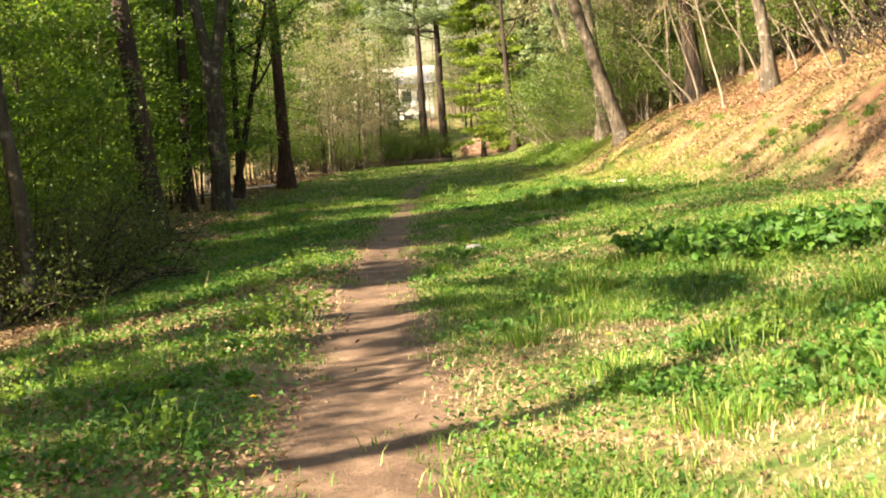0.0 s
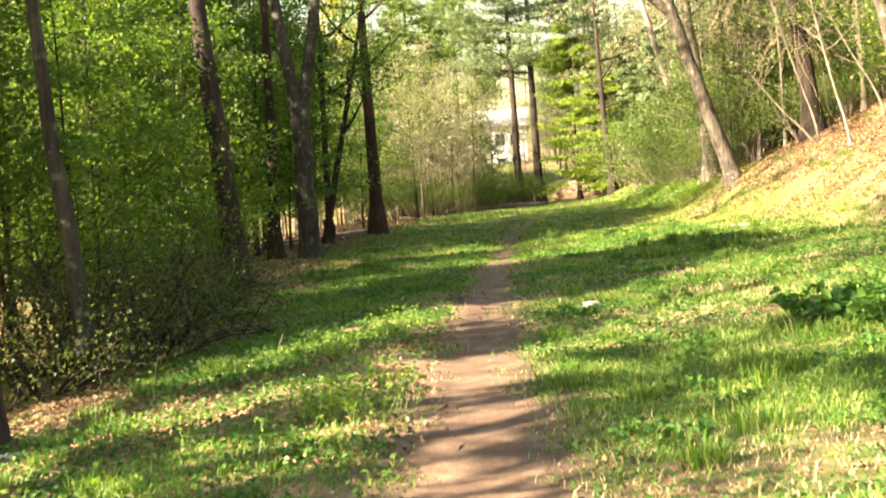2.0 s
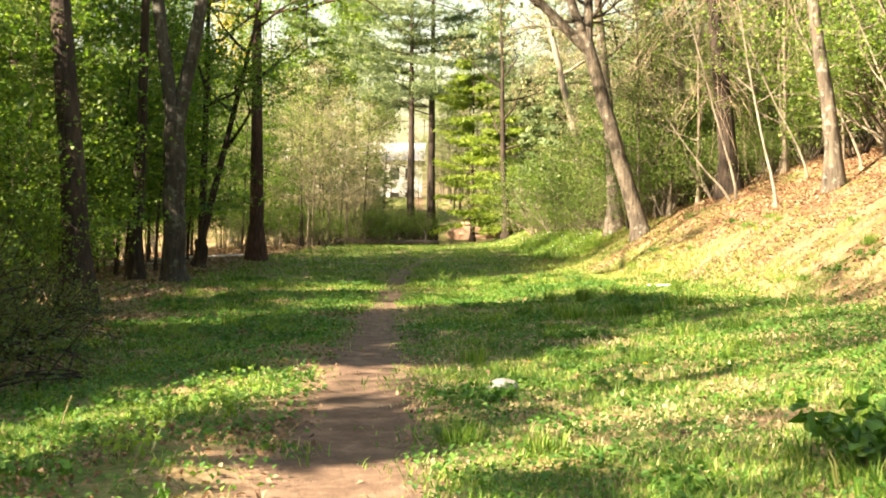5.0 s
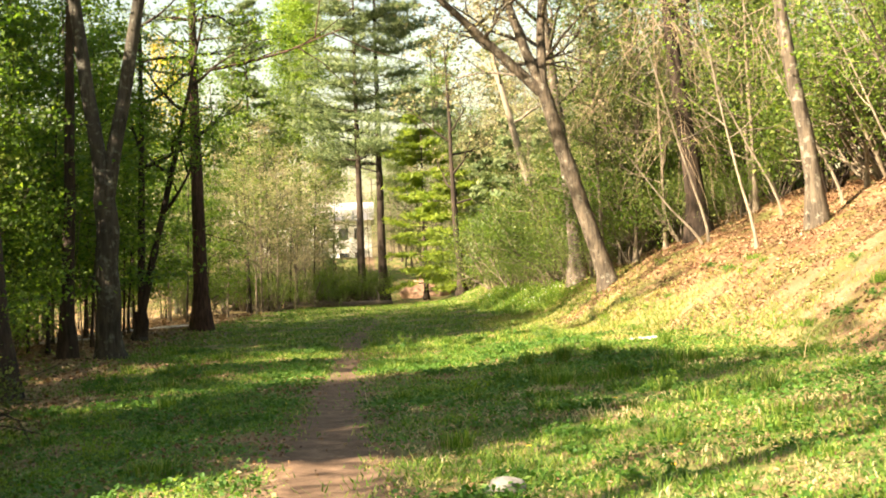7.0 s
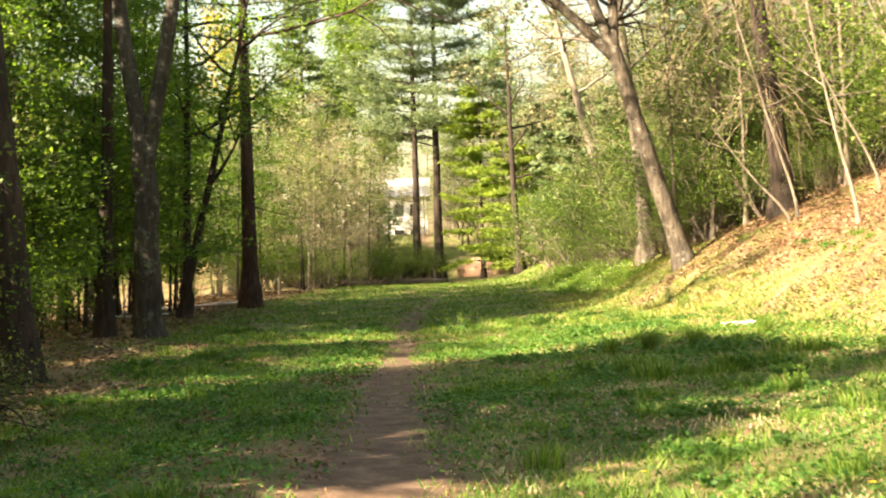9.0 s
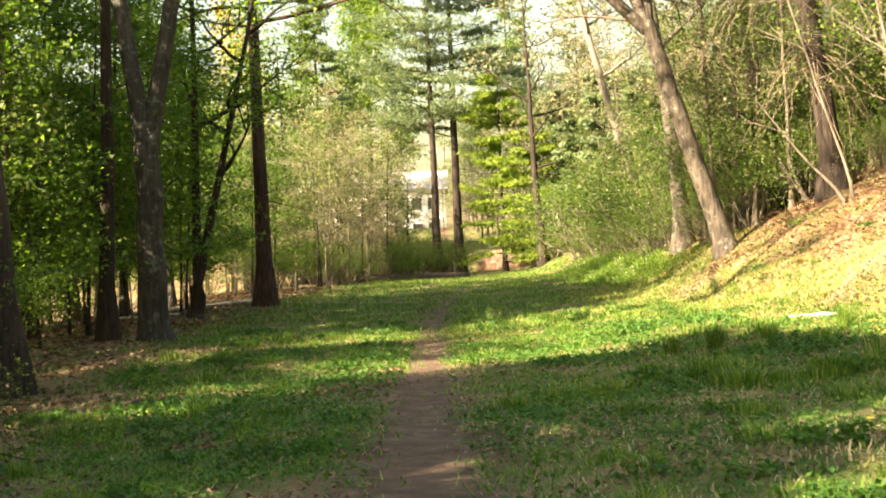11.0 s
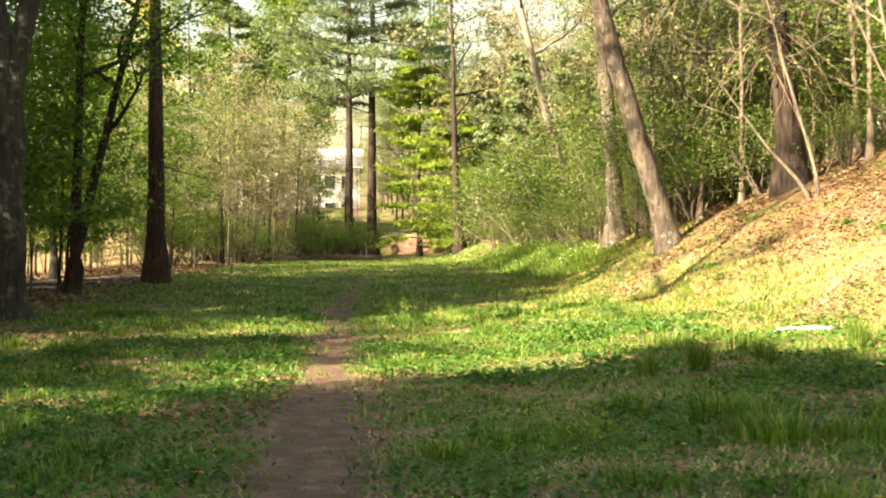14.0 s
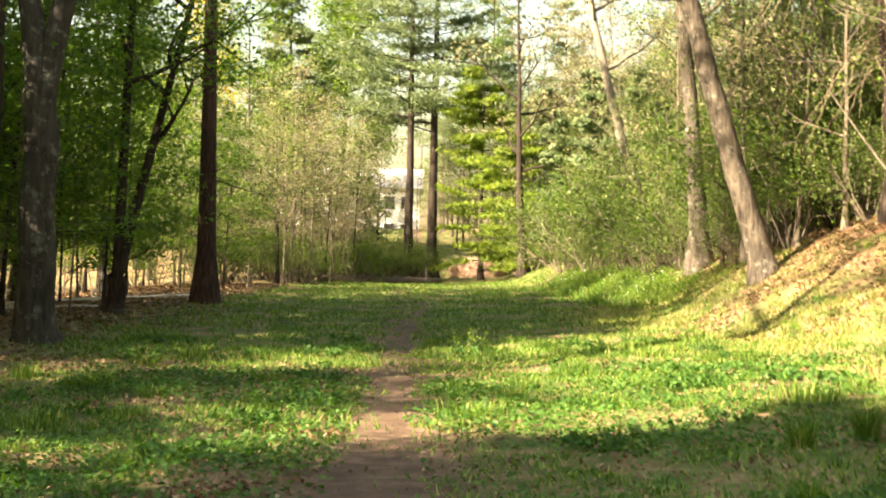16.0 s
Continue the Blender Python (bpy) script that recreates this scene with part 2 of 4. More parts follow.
LEAF_SHRUB = leaf_material("shade_shrub_leaves", [(0.0, (0.045, 0.07, 0.016)), (1.0, (0.12, 0.15, 0.032))], 0.45)
BLADES = leaf_material("grass_blades", [(0.0, (0.055, 0.13, 0.014)), (0.5, (0.115, 0.215, 0.026)), (0.85, (0.22, 0.31, 0.05)), (1.0, (0.42, 0.38, 0.15))], 0.4)
DRY = leaf_material("fallen_leaves", [(0.0, (0.07, 0.04, 0.022)), (0.4, (0.20, 0.12, 0.065)), (0.8, (0.30, 0.20, 0.115)), (1.0, (0.40, 0.30, 0.19))], 0.2, 1.0, 0.7)
STRAW = leaf_material("dry_straw", [(0.0, (0.30, 0.24, 0.12)), (0.6, (0.48, 0.40, 0.22)), (1.0, (0.62, 0.54, 0.33))], 0.3, 1.0, 0.7)
DRY_BANK = leaf_material("sunny_fallen_leaves", [(0.0, (0.10, 0.055, 0.03)), (0.5, (0.20, 0.115, 0.064)), (0.85, (0.36, 0.23, 0.132)), (1.0, (0.55, 0.41, 0.27))], 0.2, 1.0, 0.7)
STONE = plain_material("pale_stone", (0.09, 0.085, 0.075), (0.22, 0.21, 0.19), 14.0, 0.85, 0.6)
DEADWOOD = plain_material("bleached_wood", (0.38, 0.33, 0.26), (0.66, 0.60, 0.50), 9.0, 0.85, 0.6)
ROTWOOD = plain_material("dark_rotten_wood", (0.04, 0.03, 0.02), (0.12, 0.085, 0.055), 7.0, 0.95, 0.8)
SIDING = plain_material("white_siding", (0.74, 0.73, 0.70), (0.84, 0.83, 0.80), 3.0, 0.6, 0.05)
ROOFING = plain_material("grey_shingle", (0.30, 0.28, 0.26), (0.42, 0.40, 0.37), 6.0, 0.9, 0.3)
PANE = plain_material("dark_window_pane", (0.03, 0.035, 0.04), (0.06, 0.065, 0.07), 1.0, 0.1, 0.0)
PETAL = plain_material("yellow_petals", (0.75, 0.45, 0.01), (0.85, 0.6, 0.02), 90.0, 0.6, 0.2)
WHITE_PETAL = plain_material("white_petals", (0.62, 0.64, 0.52), (0.8, 0.82, 0.72), 60.0, 0.6, 0.1)
STALK = plain_material("green_stalk", (0.08, 0.14, 0.03), (0.14, 0.2, 0.05), 40.0, 0.6, 0.1)


# ---------------------------------------------------------------- mesh helpers
def mesh_of(name, verts, faces, mat, soft=False):
    """faces: one array of quads or triangles, or a list of such arrays."""
    groups = [np.asarray(f, np.int32) for f in (faces if isinstance(faces, list) else [faces]) if len(f)]
    me = bpy.data.meshes.new(name)
    v = np.asarray(verts, np.float32)
    me.vertices.add(len(v))
    me.vertices.foreach_set("co", v.ravel())
    loops = np.concatenate([g.ravel() for g in groups])
    sizes = np.concatenate([np.full(len(g), g.shape[1]) for g in groups])
    me.loops.add(len(loops))
    me.loops.foreach_set("vertex_index", loops)
    me.polygons.add(len(sizes))
    me.polygons.foreach_set("loop_start", np.r_[0, np.cumsum(sizes)[:-1]].astype(np.int32))
    me.polygons.foreach_set("use_smooth", np.full(len(sizes), soft))
    me.update(calc_edges=True)
    me.validate()
    me.materials.append(mat)
    return me


def part(name, mesh, parent, label=""):
    ob = new(name, mesh)
    ob.parent = parent
    if label:
        ob["label"] = label
    return ob


def place(ob, x, y, sink=0.06, turn=0.0, size=1.0):
    ob.matrix_basis = Matrix.LocRotScale((x, y, float(height(x, y)) - sink), Euler((0, 0, turn)), (size, size, size))
    return ob


class Wood:
    """Collects tapered tubes into one mesh."""

    def __init__(self):
        self.v, self.f, self.count, self.tips = [], [], 0, []

    def tube(self, pts, rad, sides):
        pts, rad = np.asarray(pts, float), np.asarray(rad, float)
        way = np.gradient(pts, axis=0)
        way /= np.linalg.norm(way, axis=1, keepdims=True) + 1e-9
        ref = np.array([0.0, 0, 1]) if abs(way[0, 2]) < 0.8 else np.array([1.0, 0, 0])
        a = np.cross(way, ref)
        a /= np.linalg.norm(a, axis=1, keepdims=True) + 1e-9
        b = np.cross(way, a)
        ang = np.linspace(0, 2 * np.pi, sides, endpoint=False)
        ring = pts[:, None] + rad[:, None, None] * (np.cos(ang)[None, :, None] * a[:, None] + np.sin(ang)[None, :, None] * b[:, None])
        m = len(pts)
        i = np.arange(m - 1)[:, None] * sides + np.arange(sides)[None]
        j = np.arange(m - 1)[:, None] * sides + (np.arange(sides)[None] + 1) % sides
        self.v.append(ring.reshape(-1, 3))
        self.f.append(np.stack([i, i + sides, j + sides, j], -1).reshape(-1, 4) + self.count)
        self.count += m * sides

    def mesh(self, name, mat):
        return mesh_of(name, np.concatenate(self.v), np.concatenate(self.f), mat, True)


def bend(start, way, length, steps, wiggle, lift, r):
    """A wandering line from start; lift bends it up or, below 0, down."""
    pts, p, d = [np.array(start, float)], np.array(start, float), np.array(way, float)
    for _ in range(steps):
        d = d + r.normal(0, wiggle, 3) + np.array([0, 0, lift])
        d /= np.linalg.norm(d)
        p = p + d * length / steps
        pts.append(p.copy())
    return np.array(pts)


def limb(w, start, way, length, rad, level, r, lift=0.06, kids=4, wiggle=0.14):
    pts = bend(start, way, length, 5, wiggle, lift, r)
    girth = np.linspace(rad, max(rad * 0.25, 0.006), 6)
    if level == 0:
        w.tube(pts[[0, 2, 5]], girth[[0, 2, 5]], 3)
        w.tips += [pts[3], pts[4], pts[5]]
        return
    w.tube(pts, girth, 5 if rad > 0.03 else 3)
    for k in range(kids):
        at = r.uniform(0.3, 1.0) * 5
        i = min(int(at), 4)
        s = pts[i] + (pts[i + 1] - pts[i]) * (at - i)
        d = (pts[i + 1] - pts[i]) / (np.linalg.norm(pts[i + 1] - pts[i]) + 1e-9) + r.normal(0, 0.6, 3)
        d /= np.linalg.norm(d)
        limb(w, s, d, length * r.uniform(0.4, 0.65), rad * 0.45, level - 1, r, lift, kids, wiggle)
    w.tips.append(pts[5])


def leaves(points, per, spread, flat, size, slim, r, droop=0.0, level_out=0.5, three=False):
    """Small leaves scattered round points."""
    c = np.repeat(np.asarray(points), per, 0)
    n = len(c)
    c = c + r.normal(0, 1, (n, 3)) * [spread, spread, spread * flat]
    nrm = r.normal(0, 1, (n, 3)) * [level_out, level_out, 1]
    nrm /= np.linalg.norm(nrm, axis=1, keepdims=True)
    u = np.cross(nrm, r.normal(0, 1, (n, 3)))
    u /= np.linalg.norm(u, axis=1, keepdims=True) + 1e-9
    u[:, 2] -= droop
    t = np.cross(nrm, u)
    s = (size * r.uniform(0.55, 1.3, n))[:, None]
    if three:
        v = np.stack([c - u * s - t * s * slim, c + t * s * slim * 1.5, c + u * s - t * s * slim], 1).reshape(-1, 3)
        return v, np.arange(3 * n).reshape(-1, 3)
    v = np.stack([c - u * s, c - t * s * slim + nrm * s * 0.15, c + u * s, c + t * s * slim + nrm * s * 0.15], 1).reshape(-1, 3)
    return v, np.arange(4 * n).reshape(-1, 4)


def trunk_radii(h, pts, r0, top):
    z = pts[:, 2]
    return (r0 + (top - r0) * np.clip(z / h, 0, 1) ** 0.8) * (1 + 0.65 * np.exp(-np.clip(z + 0.15, 0, None) / 0.35))


def broadleaf(name, r, h, r0, bark, leaf, lean=(0, 0), fork=None, first=0.45, limbs=12, reach=0.25, per=14, size=0.11, spread=0.55,
              flat=0.5, level=1, kids=4, lift=0.05, three=True):
    """A leaf tree: trunk with root flare, limbs, and a loose crown of separate leaves."""
    w = Wood()
    n = 14

    def line(z0, z1, start, drift):
        zs = np.linspace(z0, z1, n)
        q = (zs - z0) / max(z1 - z0, 1e-6)
        x = start[0] + drift[0] * q + np.cumsum(r.normal(0, 0.012, n)) * h * 0.12
        y = start[1] + drift[1] * q + np.cumsum(r.normal(0, 0.012, n)) * h * 0.12
        return np.stack([x, y, zs], 1)

    stems = []
    if fork:
        low = line(-0.15, fork[0], (0, 0), (lean[0] * fork[0] / h, lean[1] * fork[0] / h))
        w.tube(low, trunk_radii(h, low, r0, r0 * 0.45), 12)
        for dx, dy, k in fork[1]:
            s = line(fork[0] - 0.25, h * k, low[-1], (dx, dy))
            w.tube(s, np.linspace(r0 * 0.62, r0 * 0.12, n), 9)
            stems.append(s)
    else:
        s = line(-0.15, h, (0, 0), lean)
        s[:5, :2] *= np.array([0.1, 0.4, 0.68, 0.87, 0.97])[:, None]
        w.tube(s, trunk_radii(h, s, r0, r0 * 0.15), 12)
        stems.append(s)
    for s in stems:
        top, low = s[-1, 2], s[0, 2]
        for k in range(limbs):
            z = low + (top - low) * (first + (1 - first) * (k + r.uniform(0, 0.9)) / limbs)
            if z < first * h * 0.7:
                continue
            p = np.array([np.interp(z, s[:, 2], s[:, c]) for c in range(3)])
            az = k * 2.4 + r.uniform(-0.5, 0.5)
            el = r.uniform(0.1, 0.75)
            d = np.array([math.cos(az) * math.cos(el), math.sin(az) * math.cos(el), math.sin(el)])
            q = (z / h - first) / (1 - first + 1e-6)
            limb(w, p, d, h * reach * (1.1 - 0.6 * q) * r.uniform(0.75, 1.2), r0 * (0.32 - 0.18 * q) + 0.006, level, r, lift, kids)
    tree = new(name)
    part("trunk", w.mesh("trunk", bark), tree)
    if per:
        v, f = leaves(w.tips, per, spread, flat, size, 0.62, r, 0.0, 0.5, three)
        part("crown", mesh_of("crown", v, f, leaf), tree)
    return tree


def conifer(name, r, h, r0, bark, leaf, first=0.35, step=0.7, reach=4.0, tufts=26, size=0.3, slim=0.16, dead=4, sag=0.0, lean=(0, 0), bare=(), skip=0.22, cone=0.8, three=False):
    """A pine: straight trunk, whorls of level branches with tufts of needles, and some bare dead stubs."""
    w = Wood()
    zs = np.linspace(-0.15, h, 14)
    s = np.stack([lean[0] * zs / h + np.cumsum(r.normal(0, 0.02, 14)), lean[1] * zs / h + np.cumsum(r.normal(0, 0.02, 14)), zs], 1)
    w.tube(s, trunk_radii(h, s, r0, r0 * 0.12), 12)
    pts = []
    z = first * h
    while z < h:
        q = (z - first * h) / (h - first * h)
        for k in range(4):
            if r.uniform() < skip:
                continue
            az = r.uniform(0, 6.28)
            p = np.array([np.interp(z, s[:, 2], s[:, c]) for c in range(3)])
            ln = reach * (1.05 - cone * q) * r.uniform(0.5, 1.1)
            line = bend(p, (math.cos(az), math.sin(az), 0.12 - sag), ln, 5, 0.08, 0.03 - sag * 0.2, r)
            w.tube(line, np.linspace(0.05 * (1 - q) + 0.015, 0.008, 6), 4)
            at = r.uniform(1.2, 5, tufts)
            i = np.minimum(at.astype(int), 4)
            c = line[i] + (line[i + 1] - line[i]) * (at - i)[:, None]
            side = np.array([-math.sin(az), math.cos(az), 0])
            c = c + side * (r.normal(0, 0.14, tufts) * ln)[:, None] + r.normal(0, 0.07, (tufts, 3))
            pts.append(c)
        z += step * r.uniform(0.7, 1.3)
    for zz, az, ln in bare:
        limb(w, (np.interp(zz, s[:, 2], s[:, 0]), np.interp(zz, s[:, 2], s[:, 1]), zz), (math.cos(az), math.sin(az), 0.05), ln, 0.1, 1, r, -0.01, 5)
    for k in range(dead):
        zz = first * h * r.uniform(0.35, 1.0)
        az = r.uniform(0, 6.28)
        w.tube(bend((np.interp(zz, s[:, 2], s[:, 0]), np.interp(zz, s[:, 2], s[:, 1]), zz), (math.cos(az), math.sin(az), 0.1), r.uniform(0.8, 2.6), 5, 0.12, 0.0, r), np.linspace(0.03, 0.006, 6), 4)
    tree = new(name)
    part("trunk", w.mesh("trunk", bark), tree)
    v, f = leaves(np.concatenate(pts), 3, 0.12, 0.5, size, slim, r, 0.15, 0.6, three)
    part("crown", mesh_of("crown", v, f, leaf), tree)
    return tree


def bush(name, r, h, wide, bark, leaf, stems=9, per=16, size=0.06, spread=0.3, level=1, kids=4, lift=0.03, upright=1.0):
    w = Wood()
    for k in range(stems):
        az = k * 2.4 + r.uniform(-0.4, 0.4)
        d = np.array([math.cos(az) * wide / h, math.sin(az) * wide / h, upright])
        d /= np.linalg.norm(d)
        limb(w, (0.12 * math.cos(az), 0.12 * math.sin(az), -0.1), d, h * r.uniform(0.75, 1.15), 0.012 + 0.012 * h, level, r, lift, kids)
    top = new(name)
    part("branchwork", w.mesh("branchwork", bark), top)["kind"] = "stuff"
    if per:
        v, f = leaves(w.tips, per, spread, 0.7, size, 0.6, r, 0.0, 0.8, True)
        part("foliage", mesh_of("foliage", v, f, leaf), top)
    return top


# ---------------------------------------------------------------- ground and path
def axis_steps(fine0, fine1, step, far):
    fine = np.arange(fine0, fine1 + step / 2, step)
    out = [0.0]
    while out[-1] < far:
        out.append(out[-1] * 1.25 + 2 * step)
    out = np.array(out[1:])
    return np.r_[fine0 - out[::-1], fine, fine1 + out]


gx, gy = axis_steps(-14, 22, 0.3, 1500), axis_steps(-6, 75, 0.35, 2500)
mx, my = np.meshgrid(gx, gy)
gv = np.stack([mx, my, height(mx, my)], -1).reshape(-1, 3)
ii = (np.arange(len(gy) - 1)[:, None] * len(gx) + np.arange(len(gx) - 1)[None]).ravel()
gf = np.stack([ii, ii + 1, ii + 1 + len(gx), ii + len(gx)], 1)
ground = tagged(new("ground", mesh_of("ground", gv, gf, GROUND, True)), "grassy clearing floor with brown leaf litter and a rising bank", "ground", kind="structure")

py = np.arange(-6, 58, 0.12)
cx = path_x(py)
half = np.interp(py, [-6, 0, 8, 20, 35, 50, 70, 92], [0.56, 0.54, 0.53, 0.48, 0.42, 0.34, 0.2, 0.1])
ragged = lambda k: 0.10 * wave(py, py * 0.3, 2.1, k) + 0.06 * wave(py, py * 0.7, 6.3, k + 1) + 0.03 * wave(py, py, 17.0, k)
cols = np.linspace(-1, 1, 13)
pv = []
for c in cols:
    px = cx + c * (half + ragged(1 if c < 0 else 4))
    edge = 1 - abs(c) ** 6
    pv.append(np.stack([px, py, height(px, py) - 0.004 + 0.012 * edge + 0.006 * wave(px, py, 9.0, 2)], -1))
pv = np.stack(pv, 1).reshape(-1, 3)
ii = (np.arange(len(py) - 1)[:, None] * 13 + np.arange(12)[None]).ravel()
tagged(new("path", mesh_of("path", pv, np.stack([ii, ii + 1, ii + 14, ii + 13], 1), EARTH, True)), "narrow trodden brown earth foot path", "path", kind="structure")

# ---------------------------------------------------------------- named trees, wood side
R = lambda k: np.random.default_rng(k)
W_GROUP = "trees of the wood edge"


def stand(tree, x, y, label, category="tree", group="", turn=0.0, size=1.0):
    tagged(tree, label, category, group)
    return place(tree, x, y, 0.08, turn, size)


stand(broadleaf("oak_tree", R(1), 19, 0.23, BARK_DARK, LEAF_FRESH, (-0.3, 0.5), None, 0.5, 12, 0.2, 24, 0.08), -5.75, 14.0, "dark barked tree at the edge of the wood", group=W_GROUP)
stand(broadleaf("maple_tree", R(2), 15, 0.14, BARK_GREY, LEAF_FRESH, (-1.1, 0.3), None, 0.45, 12, 0.2, 24, 0.08), -6.5, 19.0, "slender grey leaning tree behind a dark shrub", group=W_GROUP)
stand(broadleaf("oak_tree", R(3), 24, 0.385, BARK_DARK, LEAF_FRESH, (-1.6, 0.5), None, 0.5, 12, 0.2, 24, 0.08), -8.9, 37.0, "tall dark brown trunk with a sunlit patch near its foot", group=W_GROUP)
stand(broadleaf("oak_tree", R(4), 22, 0.25, BARK_DARK, LEAF_FRESH, (0.6, 0.3), None, 0.5, 12, 0.18, 24, 0.08), -10.2, 48.3, "dark slim tree in the wood", group=W_GROUP)
stand(broadleaf("forked_tree", R(5), 25, 0.40, BARK_GREY, LEAF_FRESH, (-0.3, 0.2), (5.3, [(-2.4, 0.3, 1.0), (2.8, 0.4, 0.95)]), 0.4, 10, 0.16, 22, 0.08), -8.6, 47.3, "grey tree that forks into two stems", group=W_GROUP)
stand(broadleaf("twin_tree", R(6), 18, 0.28, BARK_DARK, LEAF_FRESH, (0.2, 0.2), (1.2, [(0.2, 0.2, 1.0), (3.0, 0.5, 0.8)]), 0.3, 10, 0.18, 26, 0.08), -10.1, 59.0, "dark twin stemmed tree with one leaning stem", group=W_GROUP)
stand(conifer("pine_tree", R(7), 27, 0.40, BARK_PINE, NEEDLES, 0.45, 0.8, 4.5, 22, 0.28, 0.14, 8, 0.0, (0, 0), [(12.3, -0.25, 8.0), (12.9, 3.3, 4.0)]), -8.8, 67.5, "tall pine with dark reddish trunk at the wood edge", group=W_GROUP)
stand(broadleaf("oak_tree", R(8), 20, 0.2, BARK_DARK, LEAF_FRESH, (-0.4, 0.2), None, 0.45, 12, 0.18, 24, 0.08), -12.9, 45.0, "dark tree deep in the wood", group=W_GROUP)

# bank side
stand(broadleaf("leaning_tree", R(11), 17, 0.335, BARK_LIT, LEAF_BUD, (-5.2, 0.5), (7.4, [(-6.5, -0.5, 0.78), (-3.2, 0.8, 1.0), (0.6, 2.0, 0.95)]), 0.1, 11, 0.2, 5, 0.08, 0.5, 0.6, 2, 3, 0.04), 7.9, 53.3, "grey leaning tree with spreading bare limbs on the bank")
stand(broadleaf("oak_tree", R(12), 19, 0.36, BARK_LIT, LEAF_OLIVE, (-1.6, 0.4), None, 0.4, 12, 0.2, 22, 0.07), 8.2, 62.0, "grey upright tree behind a leaning tree")
stand(broadleaf("oak_tree", R(13), 19, 0.4, BARK_DARK, LEAF_OLIVE, (-1.9, 0.2), None, 0.42, 12, 0.22, 22, 0.07), 10.9, 52.0, "dark tree on the bank hung with dry vines")
stand(broadleaf("oak_tree", R(14), 18, 0.25, BARK_LIT, LEAF_FRESH, (-1.9, 0.2), None, 0.4, 12, 0.22, 24, 0.07), 11.1, 41.0, "brown trunked tree on the leafy bank")
for x, y, h, k in ((11.4, 62.0, 17, 141), (11.6, 70.0, 18, 142), (12.9, 58.0, 16, 143)):
    stand(broadleaf("oak_tree", R(k), h, 0.27, BARK_DARK, LEAF_OLIVE, (-1.0, 0.3), None, 0.45, 11, 0.2, 14, 0.07), x, y, "dark tree in the bank wood wrapped in dry vines")
stand(broadleaf("slanting_tree", R(15), 17, 0.36, BARK_PALE, LEAF_BUD, (-4.2, 0.5), None, 0.5, 10, 0.2, 16, 0.075), 9.6, 78.0, "pale slanting tree above the clearing")
stand(broadleaf("sapling", R(16), 8.5, 0.048, BARK_PALE, LEAF_LIME, (-2.3, 0.2), None, 0.4, 8, 0.22, 5, 0.05, 0.4), 10.2, 48.2, "thin pale leaning sapling on the bank", "sapling", "bank saplings")
stand(broadleaf("sapling", R(17), 4.0, 0.045, BARK_PALE, LEAF_LIME, (-3.0, 0.2), None, 0.6, 3, 0.2, 3, 0.04, 0.3), 10.05, 48.4, "thin bare sapling leaning far over", "sapling", "bank saplings")
stand(broadleaf("sapling", R(18), 8.0, 0.048, BARK_PALE, LEAF_LIME, (-1.6, 0.2), None, 0.35, 8, 0.2, 5, 0.05, 0.4), 9.65, 41.6, "thin pale sapling with few young leaves", "sapling", "bank saplings")
stand(broadleaf("sapling", R(19), 5.0, 0.05, BARK_DARK, LEAF_OLIVE, (-2.2, 0.2), None, 0.3, 7, 0.2, 4, 0.05, 0.4), 11.0, 33.0, "thin dark leaning sapling on the bank", "sapling", "bank saplings")

# far end of the clearing
stand(conifer("pine_tree", R(21), 31, 0.40, BARK_DARK, NEEDLES, 0.4, 0.85, 8.0, 80, 0.32, 0.15, 14, 0.0, (0, 0), (), 0.25, 0.5), -1.8, 114.0, "tall white pine with dark bare trunk", group="pines at the far end")
stand(conifer("pine_tree", R(22), 32, 0.46, BARK_DARK, NEEDLES, 0.36, 0.85, 8.0, 80, 0.32, 0.15, 14, 0.0, (0, 0), (), 0.25, 0.5), 0.1, 117.0, "tall white pine with dark bare trunk", group="pines at the far end")
stand(conifer("hemlock_tree", R(23), 16, 0.22, BARK_DARK, HEMLOCK, 0.1, 0.6, 5.0, 90, 0.24, 0.24, 2, 0.12, (0, 0), (), 0.38, 0.6), 3.6, 112.0, "sunlit yellow green hemlock with drooping boughs")
stand(conifer("hemlock_tree", R(24), 10, 0.15, BARK_DARK, HEMLOCK, 0.05, 0.5, 4.0, 80, 0.22, 0.24, 2, 0.12, (0, 0), (), 0.38, 0.6), 6.2, 108.0, "small sunlit hemlock at the clearing end")
stand(broadleaf("oak_tree", R(25), 20, 0.34, BARK_DARK, LEAF_BUD, (-0.8, 0.2), None, 0.35, 12, 0.22, 8, 0.13, 0.7, 0.6, 1), 6.1, 105.0, "dark trunked tree with thin spring leaves")
stand(broadleaf("poplar_tree", R(26), 29, 0.3, BARK_GREY, LEAF_POPLAR, (0.4, 0.2), None, 0.3, 28, 0.13, 110, 0.12, 0.8, 1.0), -8.0, 132.0, "tall tree with bright lime spring leaves")
stand(conifer("pine_tree", R(27), 29, 0.3, BARK_DARK, NEEDLES, 0.3, 0.8, 5.5, 60, 0.34, 0.15, 4), -12.5, 128.0, "white pine behind the clearing", group="pines at the far end")
stand(broadleaf("golden_tree", R(28), 24, 0.3, BARK_GREY, LEAF_GOLD, (0.4, 0.2), None, 0.4, 16, 0.14, 22, 0.15, 0.8, 0.8), -22.0, 140.0, "tree with golden yellow spring leaves")

